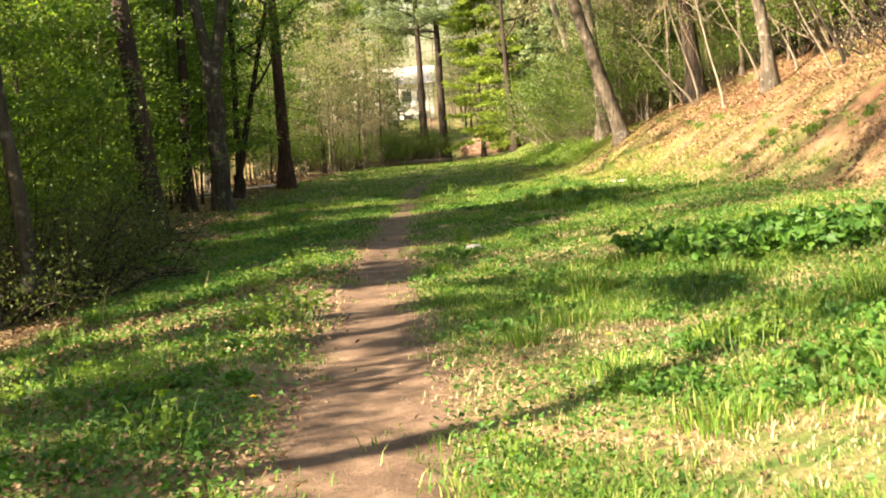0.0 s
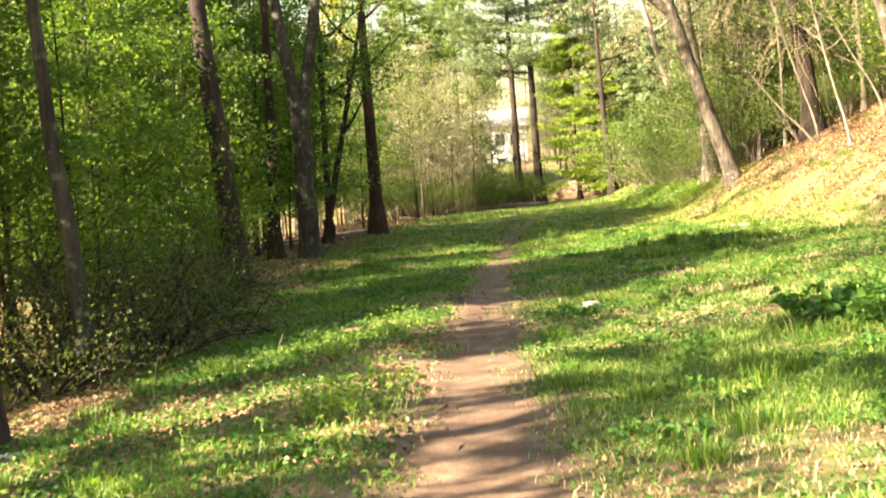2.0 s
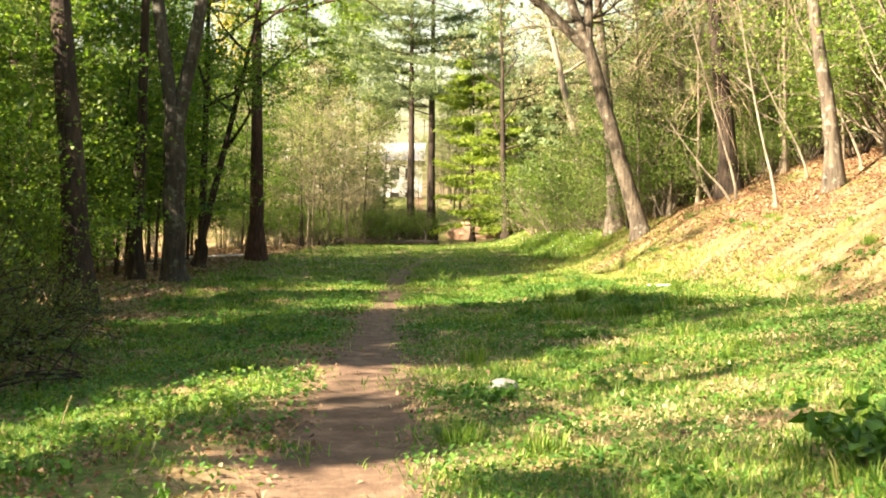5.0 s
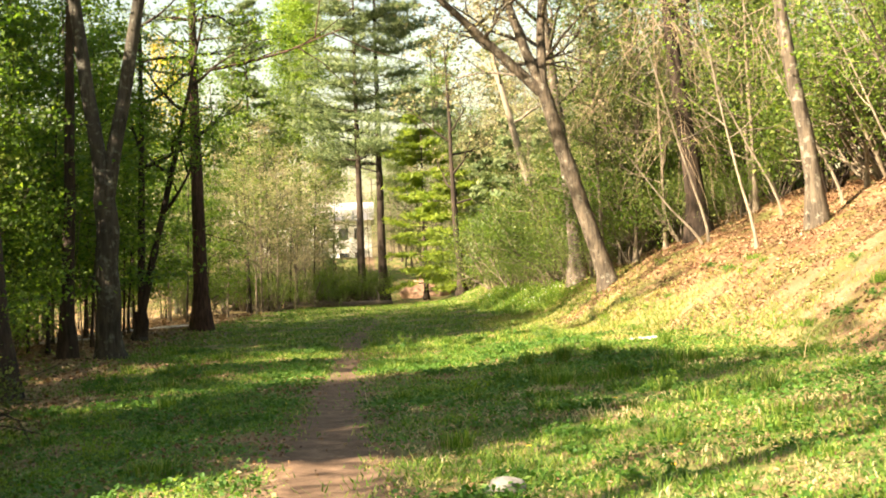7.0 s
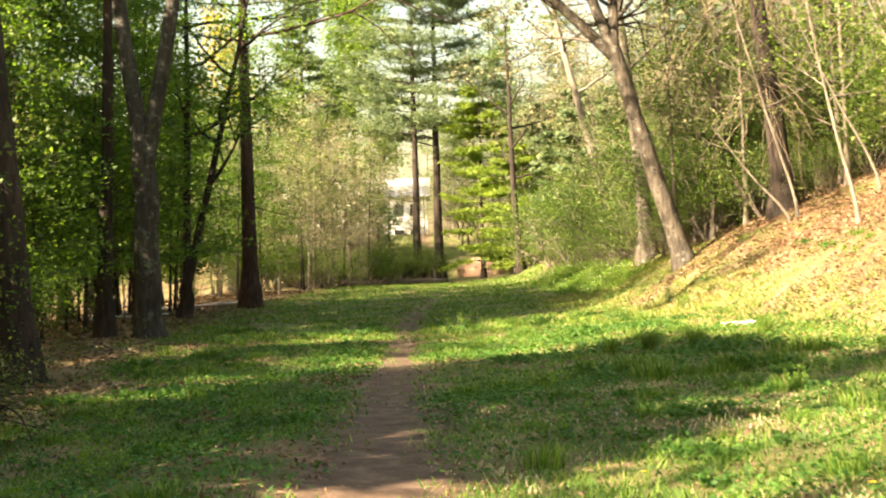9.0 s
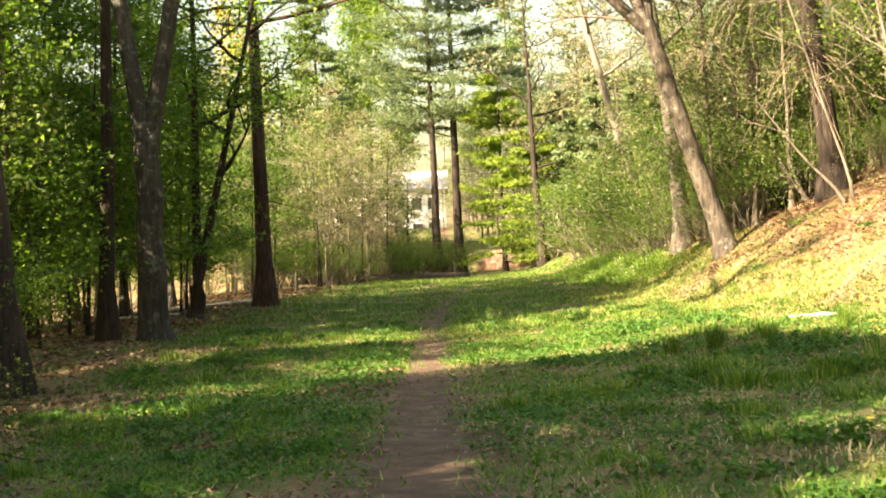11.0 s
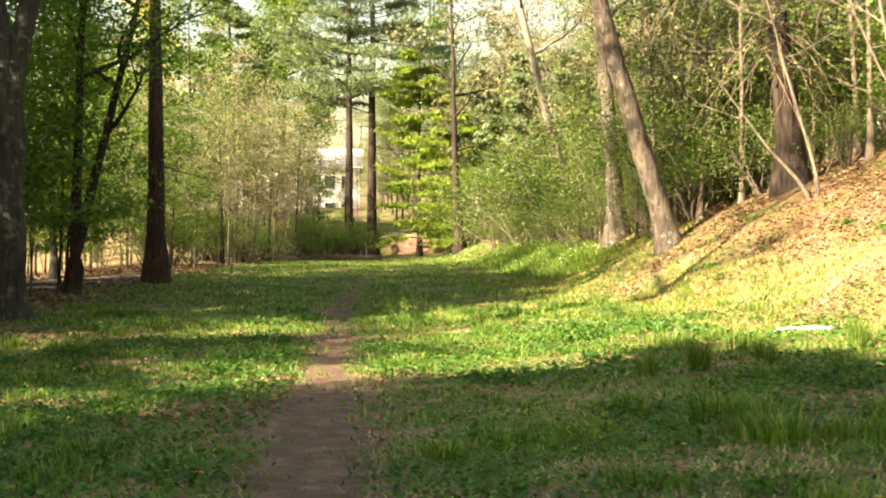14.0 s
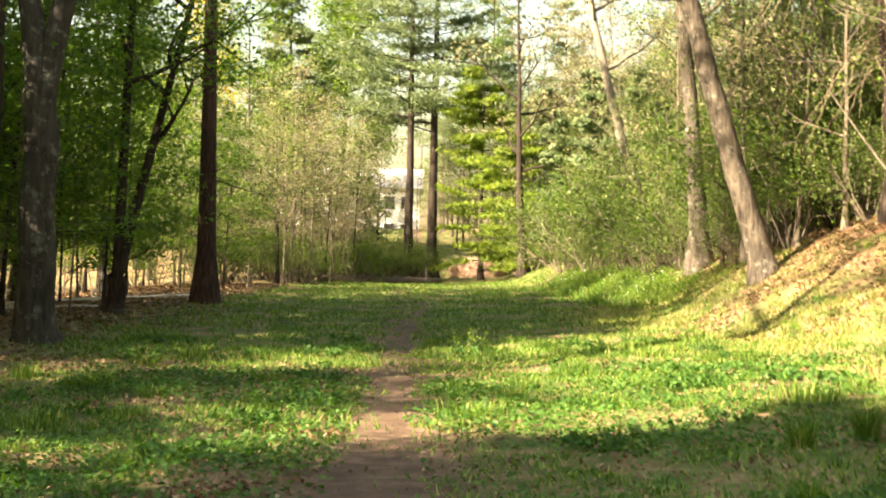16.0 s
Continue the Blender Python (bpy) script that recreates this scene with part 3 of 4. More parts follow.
# ---------------------------------------------------------------- filler trees, built once and copied
protos = {
    "under": [broadleaf("understory_tree", R(40 + k), 8.5 + k, 0.06, BARK_DARK, LEAF_FRESH, (0.5 - 0.5 * k, 0.4), None, 0.14, 18, 0.24, 26, 0.066, 0.42, 0.22, 1, 3, 0.0) for k in range(3)],
    "tall": [broadleaf("wood_tree", R(50 + k), 19 + 2 * k, 0.2 + 0.03 * k, (BARK_GREY, BARK_DARK, BARK_GREY)[k], LEAF_FRESH, (0.8 - 0.8 * k, 0.4), None, 0.45, 11, 0.19, 20, 0.105, 0.6, 0.5) for k in range(3)],
    "brushy": [broadleaf("bare_tree", R(60 + k), 11 + 2 * k, 0.1, TWIG, LEAF_BUD, (0.6 - 0.6 * k, 0.3), None, 0.2, 14, 0.22, 5, 0.06, 0.4, 0.6, 2, 3, 0.05) for k in range(2)],
    "olive": [broadleaf("young_tree", R(70 + k), 12 + 2 * k, 0.12, TWIG, LEAF_OLIVE, (0.5 - 0.5 * k, 0.3), None, 0.12, 18, 0.2, 22, 0.066, 0.5, 0.5, 1, 4) for k in range(2)],
    "pine": [conifer("pine_tree", R(80), 25, 0.28, BARK_DARK, NEEDLES, 0.3, 0.8, 4.5, 30, 0.34, 0.16, 5, 0.0, (0, 0), (), 0.3, 0.5)],
    "shrub": [bush("shrub", R(90 + k), 2.6, 1.4, TWIG, (LEAF_OLIVE, LEAF_FRESH)[k], 9, 20, 0.046, 0.32) for k in range(2)],
    "thicket": [bush("thicket", R(93), 2.7, 1.5, BARK_DARK, LEAF_FRESH, 11, 18, 0.045, 0.3)],
    "slim": [broadleaf("slim_tree", R(97), 11, 0.09, BARK_DARK, LEAF_OLIVE, (0.5, 0.3), None, 0.4, 10, 0.16, 8, 0.09, 0.4, 0.6)],
    "youngpine": [conifer("young_pine", R(98), 9, 0.09, BARK_DARK, NEEDLES, 0.22, 0.6, 2.3, 14, 0.24, 0.16, 3, 0.0, (0, 0), (), 0.3, 0.6)],
    "stem": [broadleaf("sapling", R(95 + k), 5.5 + k, 0.035, TWIG, LEAF_FRESH, (0.9 - 0.9 * k, 0.2), None, 0.3, 8, 0.2, 5, 0.07, 0.35) for k in range(2)],
}
TAGS = {
    "under": ("slim understory tree with layered fresh green leaves", "tree", "understory trees"),
    "tall": ("tall straight tree with high fresh green crown", "tree", "trees of the wood"),
    "brushy": ("small tree with bare grey brown twigs and buds", "tree", "bare young trees"),
    "olive": ("young tree with olive green spring leaves", "tree", "young trees"),
    "pine": ("white pine with level needle boughs", "tree", "pines"),
    "shrub": ("loose spring green shrub at the clearing edge", "shrub", "edge shrubs"),
    "thicket": ("dense green thicket under the trees", "shrub", "thickets"),
    "slim": ("slim dark stemmed tree with few leaves", "tree", "slim trees"),
    "youngpine": ("young pine with soft grey green needles", "tree", "young pines"),
    "stem": ("thin upright sapling with few leaves", "sapling", "wood saplings"),
}
used = {}


def fill(kind, x, y, r, lo=0.85, hi=1.2):
    k = int(r.integers(len(protos[kind])))
    proto, size, turn = protos[kind][k], r.uniform(lo, hi), r.uniform(0, 6.28)
    if (kind, k) not in used:
        used[(kind, k)] = 1
        tagged(proto, *TAGS[kind])
        place(proto, x, y, 0.08, turn, size)
        return proto
    ob = copy_thing(proto, Matrix.Identity(4))
    return place(ob, x, y, 0.08, turn, size)


def scatter(kind, n, xs, ys, r, gap=1.0, lo=0.85, hi=1.2, keep=None):
    put, tries = [], 0
    while len(put) < n and tries < n * 30:
        tries += 1
        x, y = r.uniform(*xs), r.uniform(*ys)
        if any((x - a) ** 2 + (y - b) ** 2 < gap * gap for a, b in put) or (keep and not keep(x, y)):
            continue
        put.append((x, y))
        fill(kind, x, y, r, lo, hi)


far_edge = lambda y: np.interp(y, [20, 45, 70, 95, 110], [-8.5, -10, -10.5, -9.0, -5])
rw = R(101)
inside = lambda x, y: x < far_edge(y) - 0.6
clear = lambda x, y: not (-5.4 < x < -1.7 and y > 97)
# the wood in view
scatter("under", 54, (-24, -8), (46, 104), rw, 1.6, 0.8, 1.2, inside)
scatter("under", 14, (-17, -11), (24, 46), rw, 1.6, 0.6, 0.85, inside)
scatter("tall", 18, (-34, -11), (56, 128), rw, 3.0, 0.8, 1.2, lambda x, y: inside(x, y) and not 78 < y < 116)
for k in range(4):
    fill("under", -11.4 - 0.6 * (k % 2), 27.5 + 4.2 * k, rw, 0.8, 0.9)
for k in range(4):
    fill("under", -11.0 - 0.4 * (k % 2), 31.5 + 3.6 * k, rw, 0.92, 1.0)
scatter("stem", 46, (-20, -8), (42, 104), rw, 0.8, 0.7, 1.2, inside)
scatter("shrub", 16, (-24, -9), (40, 100), rw, 1.6, 0.6, 1.0, inside)
scatter("under", 14, (-50, -26), (84, 108), rw, 3.0, 0.9, 1.3)
for x, y in ((-13, 50.5), (-15, 54), (-12.5, 56.5), (-17, 58), (-14, 61), (-20, 52), (-22, 57)):
    fill("under", x, y, rw, 1.1, 1.4)
for x, y in ((-21, 46), (-25, 50), (-27, 55), (-24, 60), (-14.5, 66), (-17, 71), (-15, 77)):
    fill("tall", x, y, rw, 0.8, 0.95)
# beyond the clearing
scatter("brushy", 24, (-16, 1.5), (86, 132), rw, 1.6, 0.6, 1.1, lambda x, y: clear(x, y) and x < np.interp(y, [84, 98, 112, 132], [-9, -6, -1.5, 1]))
scatter("olive", 7, (1, 8), (130, 148), rw, 1.8, 0.8, 1.2)
scatter("brushy", 16, (4, 16), (92, 132), rw, 1.8, 1.1, 1.6, lambda x, y: x > np.interp(y, [92, 110, 120, 132], [9, 7.5, 7, 3]))
scatter("olive", 3, (-18, -9), (120, 140), rw, 2.5, 0.5, 0.7)
scatter("olive", 22, (-40, 26), (118, 150), rw, 2.5, 0.7, 1.1, lambda x, y: (x < -16 and y > 134) or x > 4)
scatter("thicket", 14, (-12, 1.5), (100, 116), rw, 1.1, 0.5, 0.9, lambda x, y: x < np.interp(y, [100, 104, 112, 116], [-5, -3.5, -0.8, 0.4]))
scatter("shrub", 46, (-14, 2.5), (88, 122), rw, 1.1, 0.7, 1.2, lambda x, y: x < np.interp(y, [88, 98, 104, 112, 122], [-9, -7, -3.5, -0.5, 1]))
scatter("pine", 7, (-45, 45), (165, 190), rw, 6, 0.8, 1.2)
scatter("tall", 14, (-60, 60), (165, 205), rw, 5, 1.0, 1.3)
scatter("olive", 16, (-60, 60), (170, 205), rw, 4, 1.2, 1.7)
scatter("slim", 12, (-12, -2), (94, 114), rw, 1.5, 0.8, 1.3, lambda x, y: clear(x, y) and x < np.interp(y, [94, 104, 114], [-8, -4, -2]))
scatter("youngpine", 9, (-13, -1.5), (108, 132), rw, 1.8, 0.6, 0.95, lambda x, y: x < -2.6)
scatter("brushy", 4, (-14, -5), (118, 140), rw, 2.0, 0.8, 1.0, clear)
scatter("brushy", 12, (-10, -2.5), (96, 112), rw, 1.2, 0.55, 0.85, lambda x, y: clear(x, y) and x < np.interp(y, [96, 104, 112], [-7, -5.4, -5.4]))
rh = R(104)
for kind, x, y, k in (("brushy", -6.3, 118, 1.0), ("brushy", -4.9, 123, 0.95), ("youngpine", -5.6, 126, 1.0), ("brushy", -7.6, 114, 1.1), ("brushy", -3.6, 126, 0.8), ("slim", -4.4, 117, 1.0), ("youngpine", -7.4, 130, 1.1), ("brushy", -5.4, 110, 0.8)):
    fill(kind, x, y, rh, k, k)
# the bank wood
above = lambda x, y: x > np.interp(y, [20, 30, 40, 46, 52, 54.5, 60, 75, 95, 120], [18, 15, 12.6, 12.0, 11.5, 9.3, 7.9, 7.6, 7.0, 6.0])
rb = R(102)
scatter("shrub", 60, (6, 16), (50, 116), rb, 0.9, 0.45, 0.9, lambda x, y: above(x, y) and not above(x - 2.4, y))
scatter("olive", 14, (8, 15), (40, 62), rb, 1.3, 0.45, 0.7, above)
for x, y, h, dx in ((12.6, 43.0, 7.0, -3.4), (13.6, 38.5, 6.5, -4.0), (12.4, 47.5, 8.0, -3.8), (11.6, 36.0, 4.5, -2.2)):
    stand(broadleaf("sapling", R(int(y * 10)), h, 0.045, BARK_PALE, LEAF_LIME, (dx, -0.4), None, 0.35, 8, 0.22, 4, 0.05, 0.35), x, y, "thin pale stem arching out from the bank", "sapling", "bank saplings")
scatter("shrub", 84, (6, 19), (28, 116), rb, 1.1, 0.8, 1.7, above)
scatter("olive", 62, (8, 24), (36, 126), rb, 1.8, 0.6, 1.0, above)
scatter("brushy", 40, (7, 26), (44, 118), rb, 1.5, 0.6, 1.0, above)
scatter("tall", 14, (12, 32), (36, 130), rb, 3.5, 0.7, 1.0, above)
for k in range(14):
    fill("thicket", 14.2 + 1.3 * (k % 3), 38.0 + 1.7 * k, rb, 1.1, 1.5)
for k in range(34):
    y = 56 + 1.6 * k
    fill("thicket", float(np.interp(y, [56, 75, 95, 120], [10.2, 9.0, 8.2, 7.4])) + rb.uniform(0.2, 2.4), y, rb, 0.8, 1.5)
# beside and behind the walker: trees mostly added out of view to shade the clearing
rs = R(103)
# dense hemlocks added on the sun side to cast the broad shade bands
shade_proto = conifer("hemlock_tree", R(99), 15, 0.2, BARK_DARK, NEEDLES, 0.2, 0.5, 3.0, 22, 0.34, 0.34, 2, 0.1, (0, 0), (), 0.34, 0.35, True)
tagged(shade_proto, "dense dark hemlock, added mostly to shade the clearing", "tree", "hemlocks of the wood")
place(shade_proto, -13.2, 17.4)
for x, y, k in ((-13.6, 19.3, 1.0), (-13.0, 21.0, 1.0), (-13.8, 22.8, 0.8), (-15.5, 20.0, 1.1), (-15.5, 22.0, 1.1), (-12.6, 9.2, 0.72), (-11.9, 16.2, 0.8), (-15.8, 41.0, 1.05), (-17.6, 44.5, 1.2), (-17.0, 47.5, 1.2), (-16.5, 50.0, 1.15), (-17.2, 53.2, 1.2), (-17.8, 56.6, 1.2), (-18.4, 60.0, 1.2)):
    place(copy_thing(shade_proto, Matrix.Identity(4)), x, y, 0.08, rs.uniform(0, 6), k)
# the same tree again as dark conifers of the bank wood
for x, y, k in ((7.9, 99.0, 0.62), (9.2, 91.0, 0.7), (8.4, 111.0, 0.85), (10.4, 83.0, 0.6)):
    place(copy_thing(shade_proto, Matrix.Identity(4)), x, y, 0.08, rs.uniform(0, 6), k)
# added out of view: high crowns that throw shade on the near path
high_shade_proto = conifer("hemlock_tree", R(100), 15, 0.2, BARK_DARK, NEEDLES, 0.5, 0.75, 2.6, 12, 0.36, 0.3, 2, 0.1, (0, 0), (), 0.4, 0.4, True)
tagged(high_shade_proto, "unseen hemlock with a bare lower trunk, added to cast shade", "tree", "hemlocks of the wood")
place(high_shade_proto, -13.5, 2.4)
place(copy_thing(high_shade_proto, Matrix.Identity(4)), -14.0, 4.3, 0.08, 2.0, 1.0)
place(copy_thing(high_shade_proto, Matrix.Identity(4)), -12.7, 0.6, 0.08, 4.0, 0.6)
place(copy_thing(high_shade_proto, Matrix.Identity(4)), -10.3, 1.0, 0.08, 1.0, 0.55)
# more trees added for their shade on path and meadow, many out of view
for x, y in ((-10, 0.6), (-12, -15.5), (-9.5, 5.6), (-15, 9.5), (-13, -12)):
    fill("tall", x, y, rs, 0.9, 1.1)
fill("olive", -12.2, 22.0, rs, 0.9, 0.9)
for k in range(7):
    fill("slim", -10.6 - 0.8 * (k % 2), 26.0 + 2.7 * k, rs, 0.6, 0.75)
for k in range(8):
    fill("thicket", -10.6 - 0.6 * (k % 2), 29.0 + 1.9 * k, rs, 0.8, 1.1)
# low casters: each size set by where its shade should end
for x, y, k in ((-11.6, 35.3, 0.85), (-13.4, 34.3, 0.95), (-12.2, 33.6, 0.85), (-11.2, 45.7, 0.85), (-12.6, 44.6, 0.9), (-13.6, 44.2, 1.0), (-9.0, 16.6, 0.5), (-8.6, 14.8, 0.45), (-12.0, 65.5, 1.0), (-13.5, 64.5, 1.1), (-9.2, 4.0, 0.95), (-8.6, 2.6, 0.6), (-8.9, 0.8, 0.65), (-9.6, 23.5, 1.0), (-11.5, 22.5, 1.2), (-9.2, 26.0, 0.9), (-12.5, 25.5, 1.1), (-7.6, 3.3, 0.58), (-7.0, 5.6, 0.5), (-7.4, 1.4, 0.5)):
    fill("under", x, y, rs, k, k)
scatter("olive", 8, (16, 40), (-20, 30), rs, 5)
scatter("tall", 6, (4, 40), (-50, -20), rs, 5)


def vine_tangle(r, x, y, z, wide, drop, n, label):
    """Dry creepers that hang from a tree."""
    w = Wood()
    for k in range(n):
        az = r.uniform(0, 6.28)
        p = np.array([r.normal(0, wide * 0.4), r.normal(0, wide * 0.4), r.uniform(-0.25, 0) * drop])
        w.tube(bend(p, (0.6 * math.cos(az), 0.6 * math.sin(az), -0.15), drop * r.uniform(0.5, 1.0), 7, 0.22, -0.24, r), np.linspace(0.016, 0.005, 8), 3)
    ob = tagged(new("vine_tangle", w.mesh("vine_tangle", VINE)), label, "vine", kind="stuff")
    ob.location = (x, y, z)
    return ob


rv = R(104)
vine_tangle(rv, 10.1, 51.6, 12.0, 1.2, 5.5, 55, "pale dry creepers hanging round a dark trunk")
vine_tangle(rv, 11.9, 56.0, 11.5, 1.6, 5.0, 34, "pale dry creepers hanging in the bank trees")
vine_tangle(rv, 9.4, 57.5, 9.6, 1.6, 3.6, 40, "pale dry creepers hanging in the bank trees")
for vx, vy, vz in ((11.0, 61.8, 8.5), (11.2, 69.8, 9.5), (12.5, 57.8, 10.0), (10.5, 51.8, 8.0)):
    vine_tangle(rv, vx, vy, vz, 0.5, 4.2, 30, "pale dry creepers wrapped about a trunk")
vine_tangle(rv, 12.6, 47.0, 10.5, 1.4, 4.0, 28, "pale dry creepers hanging in the bank trees")
vine_tangle(rv, 9.9, 66.0, 11.0, 1.4, 4.5, 36, "pale dry creepers hanging in the bank trees")

# ---------------------------------------------------------------- grass, herbs, fallen leaves
def spots(n, xs, ys, r, power=1.0):
    """Places along the path, denser near its start; the strip widens with y."""
    y = ys[0] + (ys[1] - ys[0]) * r.uniform(0, 1, n) ** power
    wide = np.minimum(2.2 + 0.42 * y, 40)
    lo, hi = np.maximum(xs[0], -0.6 - wide), np.minimum(xs[1], -0.6 + wide * 1.05)
    return lo + (hi - lo) * r.uniform(0, 1, n), y


def off_path(x, y, r, soft=0.18):
    d = np.abs(x - path_x(y)) - np.interp(y, [-6, 8, 20, 35, 50, 92], [0.55, 0.53, 0.48, 0.4, 0.3, 0.25])
    return d > r.normal(0.0, soft, len(x))


def blades(name, tufts, each, xs, ys, tall, r, power, choose, label, mat, wide=0.004):
    """Tufts of grass; the blades of one tuft lean apart."""
    x, y = spots(tufts, xs, ys, r, power)
    keep = choose(x, y, r)
    x, y = np.repeat(x[keep], each), np.repeat(y[keep], each)
    m = len(x)
    big = np.repeat(r.uniform(0.5, 1.4, m // each), each)
    x, y = x + r.normal(0, 0.05, m) * (1 + y / 25), y + r.normal(0, 0.05, m) * (1 + y / 25)
    h = tall * big * r.uniform(0.35, 1.2, m) * (0.6 + 0.7 * clump(x, y, 1.7, 8))
    wdt = wide * (1 + y / 14) * r.uniform(0.7, 1.3, m)
    az, ln = r.uniform(0, 6.28, m), r.uniform(0.2, 1.5, m)
    b = np.stack([x, y, height(x, y) - 0.008], 1)
    side = np.stack([-np.sin(az), np.cos(az), 0 * az], 1) * wdt[:, None]
    out = np.stack([np.cos(az) * ln, np.sin(az) * ln, 0 * az], 1) * h[:, None]
    up = np.stack([0 * h, 0 * h, h], 1)
    if ys[0] > 15:
        v = np.stack([b - side, b + side, b + out + up * 0.9], 1).reshape(-1, 3)
        faces = np.arange(3 * m).reshape(-1, 3)
    else:
        v = np.stack([b - side, b + side, b + out * 0.35 + up * 0.62 + side * 0.7, b + out * 0.35 + up * 0.62 - side * 0.7, b + out + up * 0.9], 1).reshape(-1, 3)
        k = 5 * np.arange(m)[:, None]
        faces = [k + [0, 1, 2, 3], k + [3, 2, 4]]
    return tagged(new(name, mesh_of(name, v, faces, mat)), label, "grass", kind="stuff")


def ground_leaves(name, n, xs, ys, r, power, mat, size, lift, choose, label, category, slim=0.7, tilt=0.35):
    x, y = spots(n, xs, ys, r, power)
    keep = choose(x, y, r)
    x, y = x[keep], y[keep]
    m = len(x)
    s = size * r.uniform(0.5, 1.3, m) * (1 + y / 45)
    c = np.stack([x, y, height(x, y) + lift * r.uniform(0.15, 1.2, m) + 0.006], 1)
    nrm = r.normal(0, 1, (m, 3)) * [tilt, tilt, 0] + [0, 0, 1]
    nrm /= np.linalg.norm(nrm, axis=1, keepdims=True)
    u = np.cross(nrm, r.normal(0, 1, (m, 3)))
    u /= np.linalg.norm(u, axis=1, keepdims=True)
    t = np.cross(nrm, u)
    s = s[:, None]
    v = np.stack([c - u * s, c - t * s * slim + nrm * s * 0.25, c + u * s, c + t * s * slim + nrm * s * 0.25], 1).reshape(-1, 3)
    k = 4 * np.arange(m)[:, None]
    return tagged(new(name, mesh_of(name, v, [k + [0, 1, 2], k + [0, 2, 3]], mat)), label, category, kind="stuff")


rg = R(201)
wood_edge = lambda y: np.interp(y, [0, 20, 45, 70, 100], [-3.4, -5.6, -8.5, -9.5, -7])


def grassy(lim):
    def choose(x, y, r):
        n = len(x)
        thin = np.where(x < path_x(y), 0.2 * (1 - smooth((y - 15) / 9)), 0.09 * (1 - smooth((y - 8) / 3)))
        return (off_path(x, y, r, 0.19) & (clump(x, y, 0.8, 3) + r.normal(0, 0.13, n) > lim + thin)
                & (x < bank_foot(y) + np.where(y > 52, 3.5, 0) + r.normal(0.3, 0.9, n)) & (x > wood_edge(y) + r.normal(0, 0.7, n)))
    return choose


blades("grass", 34000, 8, (-6, 7.5), (3.5, 16), 0.082, rg, 1.0, grassy(0.44), "short uneven spring grass of the clearing", BLADES, 0.003)
blades("grass", 48000, 6, (-8, 8), (15.5, 48), 0.085, rg, 1.3, grassy(0.45), "short uneven spring grass of the clearing", BLADES)
blades("grass", 20000, 5, (-10, 10), (44, 106), 0.13, rg, 1.3, grassy(0.25), "fresh grass at the far end of the clearing", BLADES)
strip = lambda x, y, r: np.abs(x - bank_foot(y) - 1.1 + r.normal(0, 0.3, len(x))) < 0.9
blades("tall_grass", 4200, 7, (3, 10), (60, 86), 0.34, rg, 1.0, strip, "tall fresh grass along the foot of the bank", BLADES)
straw_at = lambda x, y, r: off_path(x, y, r, 0.12) & (clump(x, y, 0.8, 3) + r.normal(0, 0.14, len(x)) < 0.5) & (x > path_x(y)) & (x < bank_foot(y) + 1)
blades("dry_grass", 15000, 6, (-1, 7.5), (3.5, 30), 0.055, rg, 1.4, straw_at, "dry straw coloured grass in bare patches", STRAW, 0.003)
on_slope = lambda x, y, r: (y + r.normal(0, 2.5, len(x)) > 31) & (x > bank_foot(y) - 1.2 + r.normal(0, 0.6, len(x))) & (x < bank_foot(y) + 1.5 + 0.07 * (y - 30) + r.normal(0, 0.8, len(x))) & (clump(x, y, 0.45, 31) - 0.05 * (x - bank_foot(y) - 1.5) + r.normal(0, 0.15, len(x)) > 0.36)
blades("grass", 24000, 6, (3, 12), (18, 62), 0.11, rg, 1.0, on_slope, "yellow green dry grass on the sunny bank", DRYGRASS)
in_meadow = lambda lim, k, s=0.7: (lambda x, y, r: off_path(x, y, r, 0.1) & (clump(x, y, s, k) + r.normal(0, 0.12, len(x)) > lim) & (x < bank_foot(y) + r.normal(0.4, 0.7, len(x))) & (x > np.interp(y, [0, 20, 45, 70], [-4.5, -6, -8.5, -9.5])))
ground_leaves("herbs", 150000, (-6, 7.5), (3, 42), rg, 1.25, LEAF_HERB, 0.019, 0.075, in_meadow(0.5, 11), "low green leafy herbs among the grass", "herbs", 0.75, 0.5)
on_bank = lambda x, y, r: (x > bank_foot(y) - 1.6 + r.normal(0, 0.9, len(x))) & (clump(x, y, 0.5, 21) + 0.12 * (x - bank_foot(y) - 2.8) + r.normal(0, 0.15, len(x)) > 0.5)
ground_leaves("fallen_leaves", 95000, (4, 15), (14, 66), rg, 1.3, DRY_BANK, 0.027, 0.02, on_bank, "dry tan leaves lying on the sunny bank", "leaf litter", 0.6, 0.5)
in_gaps = lambda x, y, r: off_path(x, y, r, 0.2) & (clump(x, y, 0.8, 3) + r.normal(0, 0.15, len(x)) < 0.52)
left_gaps = lambda x, y, r: in_gaps(x, y, r) & (x < path_x(y))
right_gaps = lambda x, y, r: in_gaps(x, y, r) & (x > path_x(y))
ground_leaves("fallen_leaves", 24000, (-8, 0), (3, 45), rg, 1.2, DRY, 0.022, 0.035, left_gaps, "curled brown leaves beside the path", "leaf litter", 0.55, 1.0)
ground_leaves("fallen_leaves", 26000, (-2, 6), (3, 45), rg, 1.3, DRY, 0.02, 0.02, right_gaps, "small brown leaves between the grass", "leaf litter", 0.55, 0.7)
left_near = lambda x, y, r: off_path(x, y, r, 0.15) & (x < path_x(y)) & (clump(x, y, 1.1, 14) + r.normal(0, 0.15, len(x)) < 0.55)
ground_leaves("fallen_leaves", 26000, (-6, 0), (3.5, 17), rg, 1.0, DRY, 0.021, 0.05, left_near, "curled brown leaves beside the path", "leaf litter", 0.55, 1.0)
